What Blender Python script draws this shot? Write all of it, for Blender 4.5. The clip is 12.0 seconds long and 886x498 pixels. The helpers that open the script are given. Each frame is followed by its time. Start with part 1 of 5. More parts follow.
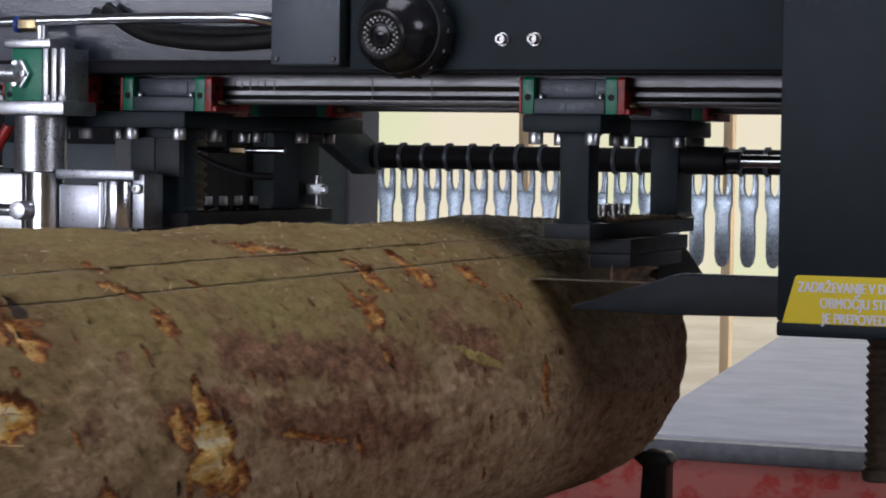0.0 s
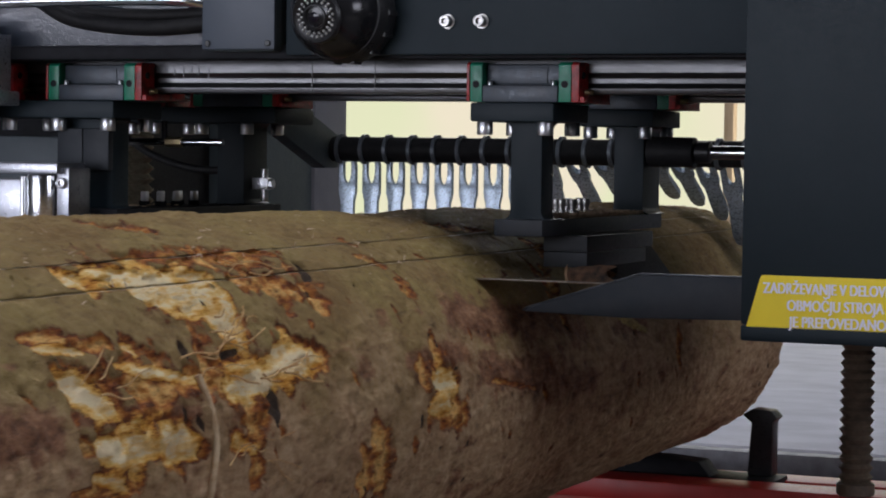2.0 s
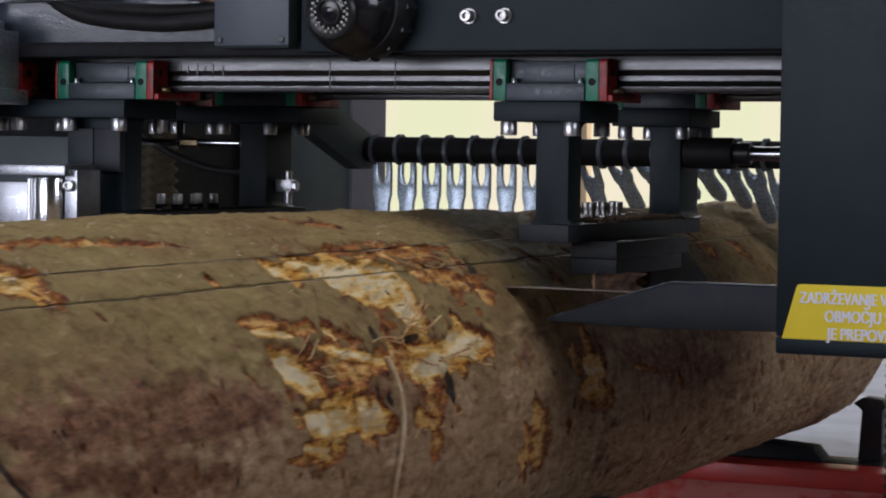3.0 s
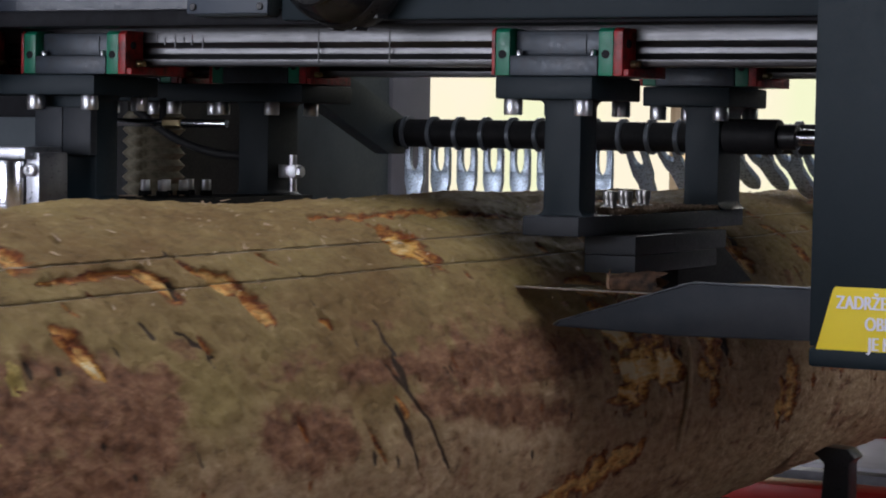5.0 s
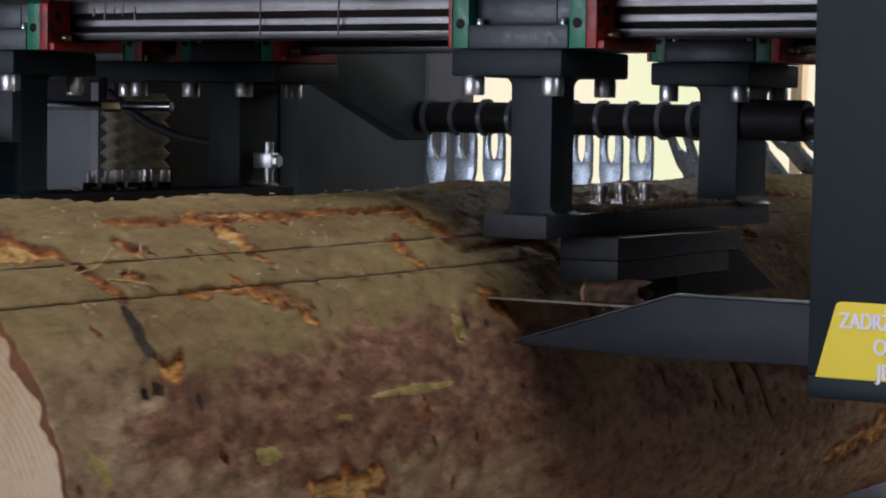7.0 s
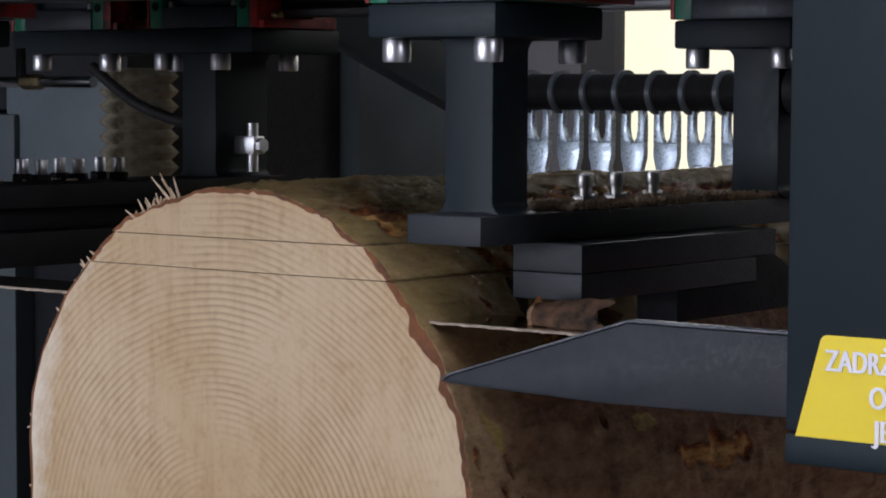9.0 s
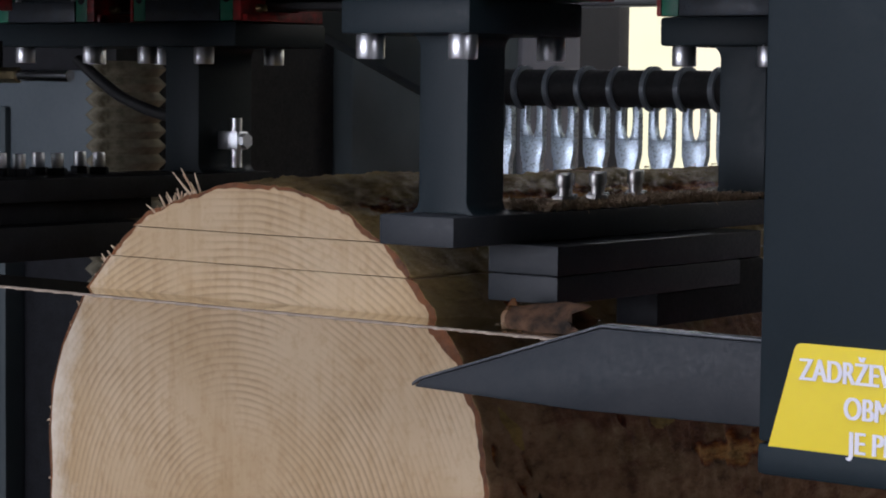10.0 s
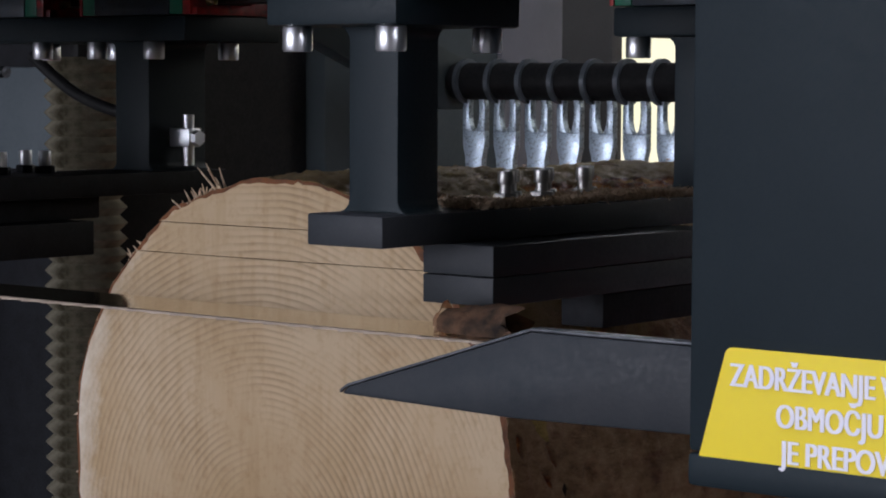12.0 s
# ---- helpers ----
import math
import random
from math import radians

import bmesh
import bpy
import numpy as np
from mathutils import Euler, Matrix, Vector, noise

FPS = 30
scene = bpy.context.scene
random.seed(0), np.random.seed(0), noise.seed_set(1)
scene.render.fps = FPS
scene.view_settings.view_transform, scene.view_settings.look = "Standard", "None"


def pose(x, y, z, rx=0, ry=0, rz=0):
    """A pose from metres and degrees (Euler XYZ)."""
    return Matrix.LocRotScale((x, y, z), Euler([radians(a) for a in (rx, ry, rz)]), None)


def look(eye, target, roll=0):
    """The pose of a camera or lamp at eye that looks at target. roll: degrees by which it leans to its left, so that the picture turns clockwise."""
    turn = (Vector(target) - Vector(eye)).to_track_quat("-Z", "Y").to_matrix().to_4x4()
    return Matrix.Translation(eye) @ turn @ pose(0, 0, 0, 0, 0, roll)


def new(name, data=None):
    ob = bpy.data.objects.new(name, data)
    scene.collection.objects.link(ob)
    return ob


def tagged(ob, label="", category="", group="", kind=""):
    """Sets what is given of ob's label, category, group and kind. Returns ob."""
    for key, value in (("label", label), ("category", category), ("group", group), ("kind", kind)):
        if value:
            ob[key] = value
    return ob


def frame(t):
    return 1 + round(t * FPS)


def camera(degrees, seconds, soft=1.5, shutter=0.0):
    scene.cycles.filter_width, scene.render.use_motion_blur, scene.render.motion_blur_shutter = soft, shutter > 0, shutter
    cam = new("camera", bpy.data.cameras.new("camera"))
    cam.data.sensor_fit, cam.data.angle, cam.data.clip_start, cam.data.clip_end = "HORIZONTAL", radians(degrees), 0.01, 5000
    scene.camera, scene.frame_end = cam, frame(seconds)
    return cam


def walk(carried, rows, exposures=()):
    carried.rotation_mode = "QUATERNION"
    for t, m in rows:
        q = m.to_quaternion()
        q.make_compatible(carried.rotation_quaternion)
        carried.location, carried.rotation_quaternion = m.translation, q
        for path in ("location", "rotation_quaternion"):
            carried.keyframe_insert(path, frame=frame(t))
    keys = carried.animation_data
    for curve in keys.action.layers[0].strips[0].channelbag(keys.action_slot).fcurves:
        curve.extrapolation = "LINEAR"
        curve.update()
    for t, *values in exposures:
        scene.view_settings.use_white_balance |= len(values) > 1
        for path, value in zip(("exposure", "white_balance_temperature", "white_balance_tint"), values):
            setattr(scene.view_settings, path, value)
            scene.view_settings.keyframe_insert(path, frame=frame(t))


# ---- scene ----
cam = camera(21.7, 12.0, soft=1.9, shutter=0.4)
PATH = [
    (0, (1.077, -2.919, 1.222), (0.312, -1.073, 1.142), 0.9),
    (0.5, (1.076, -2.869, 1.213), (0.313, -1.022, 1.136), 1.1),
    (1, (1.074, -2.833, 1.217), (0.31, -0.986, 1.136), 0.9),
    (1.5, (1.076, -2.768, 1.22), (0.308, -0.923, 1.135), 0.9),
    (2, (1.077, -2.686, 1.218), (0.301, -0.844, 1.134), 0.8),
    (2.5, (1.081, -2.6, 1.23), (0.277, -0.771, 1.139), 0.8),
    (3, (1.078, -2.533, 1.222), (0.245, -0.717, 1.136), 0.8),
    (5, (1.059, -2.188, 1.217), (0.137, -0.417, 1.119), 1.0),
    (5.5, (1.061, -2.113, 1.224), (0.114, -0.355, 1.118), 0.8),
    (6, (1.056, -2.03, 1.222), (0.096, -0.279, 1.112), 0.8),
    (6.5, (1.054, -1.913, 1.223), (0.054, -0.185, 1.11), 0.8),
    (7, (1.049, -1.78, 1.219), (0.015, -0.073, 1.106), 0.9),
    (9, (1.019, -1.261, 1.219), (-0.203, 0.316, 1.084), 0.3),
    (9.5, (1.026, -1.241, 1.221), (-0.205, 0.329, 1.082), 0.5),
    (10, (1.02, -1.216, 1.223), (-0.212, 0.353, 1.081), 0.7),
    (10.5, (1.024, -1.197, 1.222), (-0.215, 0.367, 1.081), 0.4),
    (11, (1.016, -1.173, 1.219), (-0.22, 0.393, 1.08), 0.5),
    (11.5, (1.017, -1.148, 1.22), (-0.224, 0.414, 1.078), 0.5),
    (12, (1.026, -1.129, 1.222), (-0.22, 0.429, 1.076), 0.3),
]
walk(cam, [(t, look(eye, target, roll)) for t, eye, target, roll in PATH], [(0, -0.21), (3, -0.10), (5, 0.06), (7, 0.04), (9, 0.28), (12, 0.28)])

# ---- light: a sawmill hall, open to daylight behind the machine and behind the camera ----
scene.view_settings.exposure = 0.0
world = bpy.data.worlds.new("sky")
scene.world = world
world.use_nodes = True
sky = world.node_tree.nodes.new("ShaderNodeTexSky")
sky.sky_type, sky.sun_disc = "NISHITA", False
sky.sun_elevation, sky.sun_rotation = radians(38.5), radians(84)
world.node_tree.links.new(sky.outputs["Color"], world.node_tree.nodes["Background"].inputs["Color"])
world.node_tree.nodes["Background"].inputs["Strength"].default_value = 0.05


def area(name, eye, target, sx, sy, watts, color):
    data = bpy.data.lights.new(name, "AREA")
    data.shape, data.size, data.size_y, data.energy, data.color = "RECTANGLE", sx, sy, watts, color
    ob = new(name, data)
    ob.matrix_world = look(eye, target)
    return ob


sun = new("sun", bpy.data.lights.new("sun", "SUN"))
sun.data.energy, sun.data.angle, sun.data.color = 4.0, radians(1.5), (1.0, 0.95, 0.88)
sun.matrix_world = look((10, 10, 8), (0, 9, 0))
COOL = (0.845, 0.860, 1.0)
# added area lamps stand in for daylight from openings out of view
area("skylight_opening", (0.0, -1.25, 4.9), (0.0, -1.2, 0), 2.6, 2.5, 112, COOL)
area("east_high_fill", (8.85, -2.3, 3.4), (0, -1.0, 0.9), 3.2, 2.4, 200, COOL)
area("north_window_opening", (3.5, 5.95, 3.4), (0.1, 0.4, 0.95), 3.0, 2.2, 22, COOL)
area("gate_opening", (-3.6, -11.4, 1.7), (-0.4, 0, 1.0), 8.0, 3.0, 680, COOL)
area("west_window_opening", (-8.95, -9.6, 2.2), (-1.0, 0, 1.4), 3.4, 2.6, 26, COOL)
area("rear_gate_opening", (-3.2, 6.1, 3.4), (-1.2, 2.0, 0.6), 5.6, 2.2, 100, COOL)


# ---- materials ----
def material(name, color, rough=0.5, metal=0.0, second=None, scale=20.0, bump=0.1, fine=220.0, spread=0.12, stretch=(1, 1, 1), contrast=(0.38, 0.66), gloss=0.38):
    """A painted, metal or mineral surface with a second tone, roughness spread and fine relief, in metres."""
    m = bpy.data.materials.new(name)
    m.use_nodes = True
    nt, L = m.node_tree, m.node_tree.links.new
    N = nt.nodes.new
    b = nt.nodes["Principled BSDF"]
    co = N("ShaderNodeTexCoord")
    mp = N("ShaderNodeMapping")
    mp.inputs["Scale"].default_value = stretch
    L(co.outputs["Object"], mp.inputs["Vector"])
    n1, n2 = N("ShaderNodeTexNoise"), N("ShaderNodeTexNoise")
    for n, s, d in ((n1, scale, 6), (n2, fine, 4)):
        n.inputs["Scale"].default_value, n.inputs["Detail"].default_value, n.inputs["Roughness"].default_value = s, d, 0.62
        L(mp.outputs["Vector"], n.inputs["Vector"])
    ramp = N("ShaderNodeValToRGB")
    ramp.color_ramp.elements[0].position, ramp.color_ramp.elements[1].position = contrast
    ramp.color_ramp.elements[0].color = (*color, 1)
    ramp.color_ramp.elements[1].color = (*(second or [c * 0.72 for c in color]), 1)
    L(n1.outputs["Fac"], ramp.inputs["Fac"])
    L(ramp.outputs["Color"], b.inputs["Base Color"])
    rg = N("ShaderNodeMapRange")
    rg.inputs["To Min"].default_value, rg.inputs["To Max"].default_value = max(rough - spread, 0.03), min(rough + spread, 1)
    rg.inputs["From Min"].default_value, rg.inputs["From Max"].default_value = 0.3, 0.7
    L(n2.outputs["Fac"], rg.inputs["Value"])
    L(rg.outputs["Result"], b.inputs["Roughness"])
    b.inputs["Metallic"].default_value = metal
    bp = N("ShaderNodeBump")
    bp.inputs["Strength"].default_value, bp.inputs["Distance"].default_value = bump, 0.001
    L(n2.outputs["Fac"], bp.inputs["Height"])
    L(bp.outputs["Normal"], b.inputs["Normal"])
    b.inputs["Specular IOR Level"].default_value = gloss
    return m


ANTHRACITE = material("anthracite_paint", (0.0108, 0.0188, 0.0240), 0.48, 0, (0.0142, 0.0232, 0.0292), 9, 0.07, 420, gloss=0.18)
GLOSSY = material("gloss_anthracite_paint", (0.040, 0.050, 0.068), 0.17, 0, (0.048, 0.059, 0.080), 14, 0.32, 190, 0.05, gloss=1.0)
STEEL_DARK = material("blued_steel", (0.014, 0.015, 0.018), 0.55, 0.0, (0.009, 0.009, 0.011), 40, 0.3, 300, gloss=0.12)
BLACK = material("black_plastic", (0.012, 0.012, 0.013), 0.35, 0, (0.02, 0.02, 0.021), 30, 0.1, 300)
RUBBER = material("black_rubber", (0.010, 0.010, 0.011), 0.6, 0, (0.016, 0.016, 0.016), 60, 0.2, gloss=0.2)
BLOCKGREY = material("carriage_grey", (0.036, 0.048, 0.062), 0.38, 0.2, (0.03, 0.034, 0.04), 60, 0.12)
DUSTYPAINT = material("dusty_anthracite_paint", (0.021, 0.026, 0.032), 0.5, 0, (0.034, 0.037, 0.042), 16, 0.12, 380, gloss=0.2)
GREEN = material("green_plastic", (0.008, 0.21, 0.115), 0.38, 0, (0.006, 0.15, 0.085), 60, 0.1)
RED = material("red_plastic", (0.46, 0.020, 0.020), 0.4, 0, (0.07, 0.010, 0.009), 60, 0.3)
CHROME = material("polished_steel", (0.74, 0.75, 0.78), 0.18, 1.0, (0.60, 0.61, 0.63), 30, 0.06, 500, 0.06, (0.2, 3, 3))
RAILSTEEL = material("oily_rail_steel", (0.125, 0.126, 0.13), 0.33, 1.0, (0.06, 0.06, 0.06), 22, 0.08, 300, 0.08, (0.15, 4, 4))
ZINC = material("zinc_plated_steel", (0.74, 0.75, 0.78), 0.36, 1.0, (0.74, 0.75, 0.78), 25, 0.0, 400, 0.02)
ALU = material("machined_aluminium", (0.60, 0.61, 0.64), 0.32, 0.95, (0.48, 0.49, 0.51), 24, 0.03, 350, 0.1)
RAWSTEEL = material("raw_bracket_steel", (0.37, 0.38, 0.41), 0.34, 1.0, (0.24, 0.25, 0.28), 18, 0.04, 300, 0.1)
SCREW = material("dull_screw_steel", (0.50, 0.49, 0.48), 0.42, 1.0, (0.36, 0.35, 0.34), 60, 0.1)
BRASS = material("dull_brass", (0.45, 0.36, 0.2), 0.35, 1.0, (0.35, 0.28, 0.16), 60, 0.1)
FINGER = material("blue_grey_steel", (0.49, 0.58, 0.67), 0.30, 0.45, (0.37, 0.45, 0.53), 26, 0.06, 300, 0.1)
RINGSTEEL = material("worn_ring_steel", (0.15, 0.17, 0.19), 0.36, 0.4, (0.10, 0.115, 0.13), 40, 0.15)
GREYPANEL = material("light_grey_paint", (0.20, 0.20, 0.215), 0.6, 0, (0.165, 0.165, 0.178), 8, 0.1, gloss=0.1)
DARKPANEL = material("grey_green_paint", (0.075, 0.092, 0.098), 0.55, 0, (0.060, 0.075, 0.080), 7, 0.1, gloss=0.1)
BLUEPANEL = material("blue_grey_paint", (0.085, 0.105, 0.118), 0.5, 0, (0.065, 0.082, 0.093), 5, 0.1)
REDPAINT = material("red_frame_paint", (0.42, 0.025, 0.018), 0.4, 0, (0.30, 0.02, 0.015), 12, 0.2)
REDWORN = material("worn_red_paint", (0.52, 0.15, 0.12), 0.6, 0, (0.50, 0.045, 0.03), 17, 0.3, 150, 0.1, (1, 1, 1.4), (0.5, 0.62))
CONCRETE = material("dusty_concrete", (0.20, 0.195, 0.195), 0.85, 0, (0.15, 0.146, 0.148), 3.5, 0.5, 90)
BELTGREY = material("dusty_conveyor_bed", (0.70, 0.71, 0.76), 0.7, 0, (0.58, 0.59, 0.63), 6, 0.15, 120, 0.1, (1, 1.4, 1))
EDGEGREY = material("scuffed_steel_edge", (0.17, 0.17, 0.185), 0.5, 0.4, (0.12, 0.12, 0.13), 30, 0.3)
YELLOW = material("yellow_vinyl", (0.88, 0.68, 0.0), 0.4, 0, (0.84, 0.64, 0.0), 10, 0.05)
WHITE = material("white_print", (0.86, 0.84, 0.90), 0.5, 0, (0.82, 0.80, 0.88), 90, 0.02)
BLADE = material("saw_band_steel", (0.70, 0.63, 0.46), 0.08, 1.0, (0.60, 0.53, 0.38), 30, 0.02, 300, 0.04, (0.1, 4, 4))
# the dark second tone paints the shade on the bellows' unlit half
BELLOWS = material("dusty_bellows_shaded", (0.34, 0.31, 0.235), 0.85, 0, (0.045, 0.038, 0.022), 11, 0.5, 160, gloss=0.1)
RUSTSCREW = material("dusty_screw_thread", (0.15, 0.11, 0.075), 0.6, 0.3, (0.08, 0.06, 0.045), 50, 0.5)
SAWDUST = material("sawdust", (0.72, 0.56, 0.40), 0.9, 0, (0.42, 0.29, 0.19), 130, 0.6)
WHITEWALL = material("pale_boarding", (0.70, 0.62, 0.48), 0.8, 0, (0.60, 0.52, 0.40), 3, 0.2)
TIMBER = material("weathered_timber", (0.66, 0.52, 0.35), 0.75, 0, (0.54, 0.40, 0.25), 5, 0.4, 120, 0.1, (5, 5, 0.5))
HALL = material("hall_cladding", (0.10, 0.097, 0.09), 0.8, 0, (0.07, 0.067, 0.063), 2, 0.2)


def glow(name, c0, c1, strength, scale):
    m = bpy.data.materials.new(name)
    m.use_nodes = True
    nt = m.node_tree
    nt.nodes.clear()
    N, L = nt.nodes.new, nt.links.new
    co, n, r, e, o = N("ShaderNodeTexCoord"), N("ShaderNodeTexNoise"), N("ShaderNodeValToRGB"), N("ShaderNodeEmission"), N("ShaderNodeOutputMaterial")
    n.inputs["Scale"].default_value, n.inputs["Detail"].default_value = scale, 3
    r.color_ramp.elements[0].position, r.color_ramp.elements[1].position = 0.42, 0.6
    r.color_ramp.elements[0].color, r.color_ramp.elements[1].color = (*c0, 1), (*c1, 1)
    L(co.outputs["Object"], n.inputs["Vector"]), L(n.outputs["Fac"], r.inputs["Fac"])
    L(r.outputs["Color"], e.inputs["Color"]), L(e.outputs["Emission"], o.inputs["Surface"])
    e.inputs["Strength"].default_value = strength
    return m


# emissive colour: the backdrop glows in place of sunlit outdoors
DISTANCE = glow("glowing_distance", (1.0, 0.90, 0.70), (0.90, 0.92, 0.62), 0.98, 0.7)


def bark_material():
    """Spruce bark with scars: masks for bare wood, resin, dark stain and lichen come from the mesh."""
    m = bpy.data.materials.new("spruce_bark")
    m.use_nodes = True
    nt, L = m.node_tree, m.node_tree.links.new
    N = nt.nodes.new
    b = nt.nodes["Principled BSDF"]
    co = N("ShaderNodeTexCoord")

    def noise_tex(scale, detail, rough, stretch=(1, 1, 1)):
        mp, n = N("ShaderNodeMapping"), N("ShaderNodeTexNoise")
        mp.inputs["Scale"].default_value = stretch
        L(co.outputs["Object"], mp.inputs["Vector"]), L(mp.outputs["Vector"], n.inputs["Vector"])
        n.inputs["Scale"].default_value, n.inputs["Detail"].default_value, n.inputs["Roughness"].default_value = scale, detail, rough
        return n.outputs["Fac"]

    def ramp(fac, *stops):
        r = N("ShaderNodeValToRGB")
        while len(r.color_ramp.elements) < len(stops):
            r.color_ramp.elements.new(0.5)
        for e, (p, c) in zip(r.color_ramp.elements, stops):
            e.position, e.color = p, (*c, 1)
        L(fac, r.inputs["Fac"])
        return r.outputs["Color"]

    def mix(fac, a, c, kind="MIX"):
        x = N("ShaderNodeMix")
        x.data_type, x.blend_type = "RGBA", kind
        if isinstance(fac, float):
            x.inputs["Factor"].default_value = fac
        else:
            L(fac, x.inputs["Factor"])
        L(a, x.inputs["A"]), L(c, x.inputs["B"])
        return x.outputs["Result"]

    def mask(name):
        a = N("ShaderNodeAttribute")
        a.attribute_name = name
        return a.outputs["Fac"]

    def edge(name, wobble, lo=0.335, hi=0.43, amount=0.55):
        """The field of a kind of scar with a ragged, fairly sharp edge."""
        ma, mr = N("ShaderNodeMath"), N("ShaderNodeMapRange")
        ma.operation = "MULTIPLY_ADD"
        ma.inputs[1].default_value = amount
        L(wobble, ma.inputs[0]), L(mask(name), ma.inputs[2])
        mr.interpolation_type = "SMOOTHSTEP"
        mr.inputs["From Min"].default_value, mr.inputs["From Max"].default_value = lo + amount * 0.5, hi + amount * 0.5
        L(ma.outputs[0], mr.inputs["Value"])
        return mr.outputs["Result"]

    big, mid, grain = noise_tex(8, 5, 0.6, (1, 0.6, 1)), noise_tex(74, 7, 0.72, (1, 0.42, 1)), noise_tex(340, 5, 0.75, (1, 0.5, 1))
    fibre = noise_tex(120, 5, 0.7, (1, 0.16, 1))
    ridge = noise_tex(60, 6, 0.7, (0.7, 1.0, 0.7))
    base = ramp(mid, (0.26, (0.098, 0.062, 0.025)), (0.40, (0.266, 0.184, 0.074)), (0.60, (0.362, 0.262, 0.114)), (0.78, (0.60, 0.46, 0.25)))
    shade = ramp(big, (0.32, (0.74, 0.62, 0.52)), (0.5, (1.0, 0.96, 0.88)), (0.70, (1.06, 1.10, 0.90)))
    base = mix(1.0, base, shade, "MULTIPLY")
    # lower bark: browner tone, its colour also lightened to offset weak light
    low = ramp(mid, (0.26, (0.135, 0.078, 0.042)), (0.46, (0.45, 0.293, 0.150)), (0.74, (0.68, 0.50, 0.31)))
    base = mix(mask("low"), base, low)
    rift = ramp(ridge, (0.20, (0.32, 0.27, 0.22)), (0.30, (1, 1, 1)), (0.70, (1, 1, 1)), (0.82, (1.15, 1.13, 1.10)))
    base = mix(1.0, base, rift, "MULTIPLY")
    base = mix(edge("dark", noise_tex(40, 8, 0.74, (1, 0.10, 1)), 0.05, 0.68, 1.7), base, ramp(mid, (0.3, (0.070, 0.031, 0.015)), (0.5, (0.255, 0.118, 0.058)), (0.72, (0.50, 0.285, 0.15))))
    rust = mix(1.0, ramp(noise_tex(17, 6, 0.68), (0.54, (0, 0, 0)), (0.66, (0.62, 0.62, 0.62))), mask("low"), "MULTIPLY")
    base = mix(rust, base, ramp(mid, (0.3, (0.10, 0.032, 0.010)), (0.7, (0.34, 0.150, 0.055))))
    def core(name, amount, lo, hi):
        """From a scar's edge (0) to its middle (1), torn along the fibres."""
        ma, mr = N("ShaderNodeMath"), N("ShaderNodeMapRange")
        ma.operation = "MULTIPLY_ADD"
        ma.inputs[1].default_value = amount
        L(fibre, ma.inputs[0]), L(mask(name), ma.inputs[2])
        mr.inputs["From Min"].default_value, mr.inputs["From Max"].default_value = lo + amount * 0.5, hi + amount * 0.5
        L(ma.outputs[0], mr.inputs["Value"])
        return mr.outputs["Result"]

    torn = ramp(core("orange", 1.6, 0.30, 1.0), (0.06, (0.115, 0.030, 0.009)), (0.32, (0.30, 0.085, 0.018)), (0.62, (0.54, 0.225, 0.048)), (1.0, (0.78, 0.48, 0.16)))
    torn = mix(1.0, torn, ramp(noise_tex(95, 6, 0.7, (1, 0.5, 1)), (0.34, (0.34, 0.26, 0.20)), (0.50, (1, 1, 1)), (0.68, (1.25, 1.25, 1.2))), "MULTIPLY")
    base = mix(edge("orange", mid, 0.22, 0.54, 1.15), base, torn)
    bare = ramp(core("pale", 2.0, 0.28, 0.92), (0.0, (0.15, 0.045, 0.010)), (0.20, (0.52, 0.22, 0.036)), (0.42, (0.78, 0.45, 0.095)), (0.74, (0.89, 0.63, 0.25)), (1.0, (0.93, 0.77, 0.47)))
    bare = mix(1.0, bare, ramp(noise_tex(44, 6, 0.7, (1, 0.28, 1)), (0.32, (0.62, 0.38, 0.14)), (0.43, (0.97, 0.80, 0.50)), (0.52, (1, 1, 1))), "MULTIPLY")
    base = mix(edge("pale", mid, 0.27, 0.45), base, bare)
    base = mix(edge("yellow", mid), base, ramp(mid, (0.3, (0.20, 0.14, 0.04)), (0.6, (0.60, 0.45, 0.14))))
    base = mix(edge("crack", mid, 0.30, 0.5), base, ramp(mid, (0.3, (0.020, 0.012, 0.008)), (0.7, (0.10, 0.062, 0.036))))
    speck = ramp(grain, (0.28, (0.50, 0.46, 0.42)), (0.40, (1, 1, 1)), (0.70, (1.0, 1.0, 1.0)), (0.80, (1.5, 1.45, 1.35)))
    base = mix(1.0, base, speck, "MULTIPLY")
    L(base, b.inputs["Base Color"])
    b.inputs["Roughness"].default_value = 0.66
    b.inputs["Specular IOR Level"].default_value = 0.4
    add = N("ShaderNodeMath")
    add.operation = "MULTIPLY_ADD"
    add.inputs[1].default_value = 0.5
    add2 = N("ShaderNodeMath")
    add2.operation = "MULTIPLY_ADD"
    add2.inputs[1].default_value = 0.2
    L(ridge, add2.inputs[0]), L(mid, add2.inputs[2])
    L(grain, add.inputs[0]), L(add2.outputs[0], add.inputs[2])
    bp = N("ShaderNodeBump")
    bp.inputs["Strength"].default_value, bp.inputs["Distance"].default_value = 0.9, 0.006
    L(add.outputs[0], bp.inputs["Height"]), L(bp.outputs["Normal"], b.inputs["Normal"])
    return m


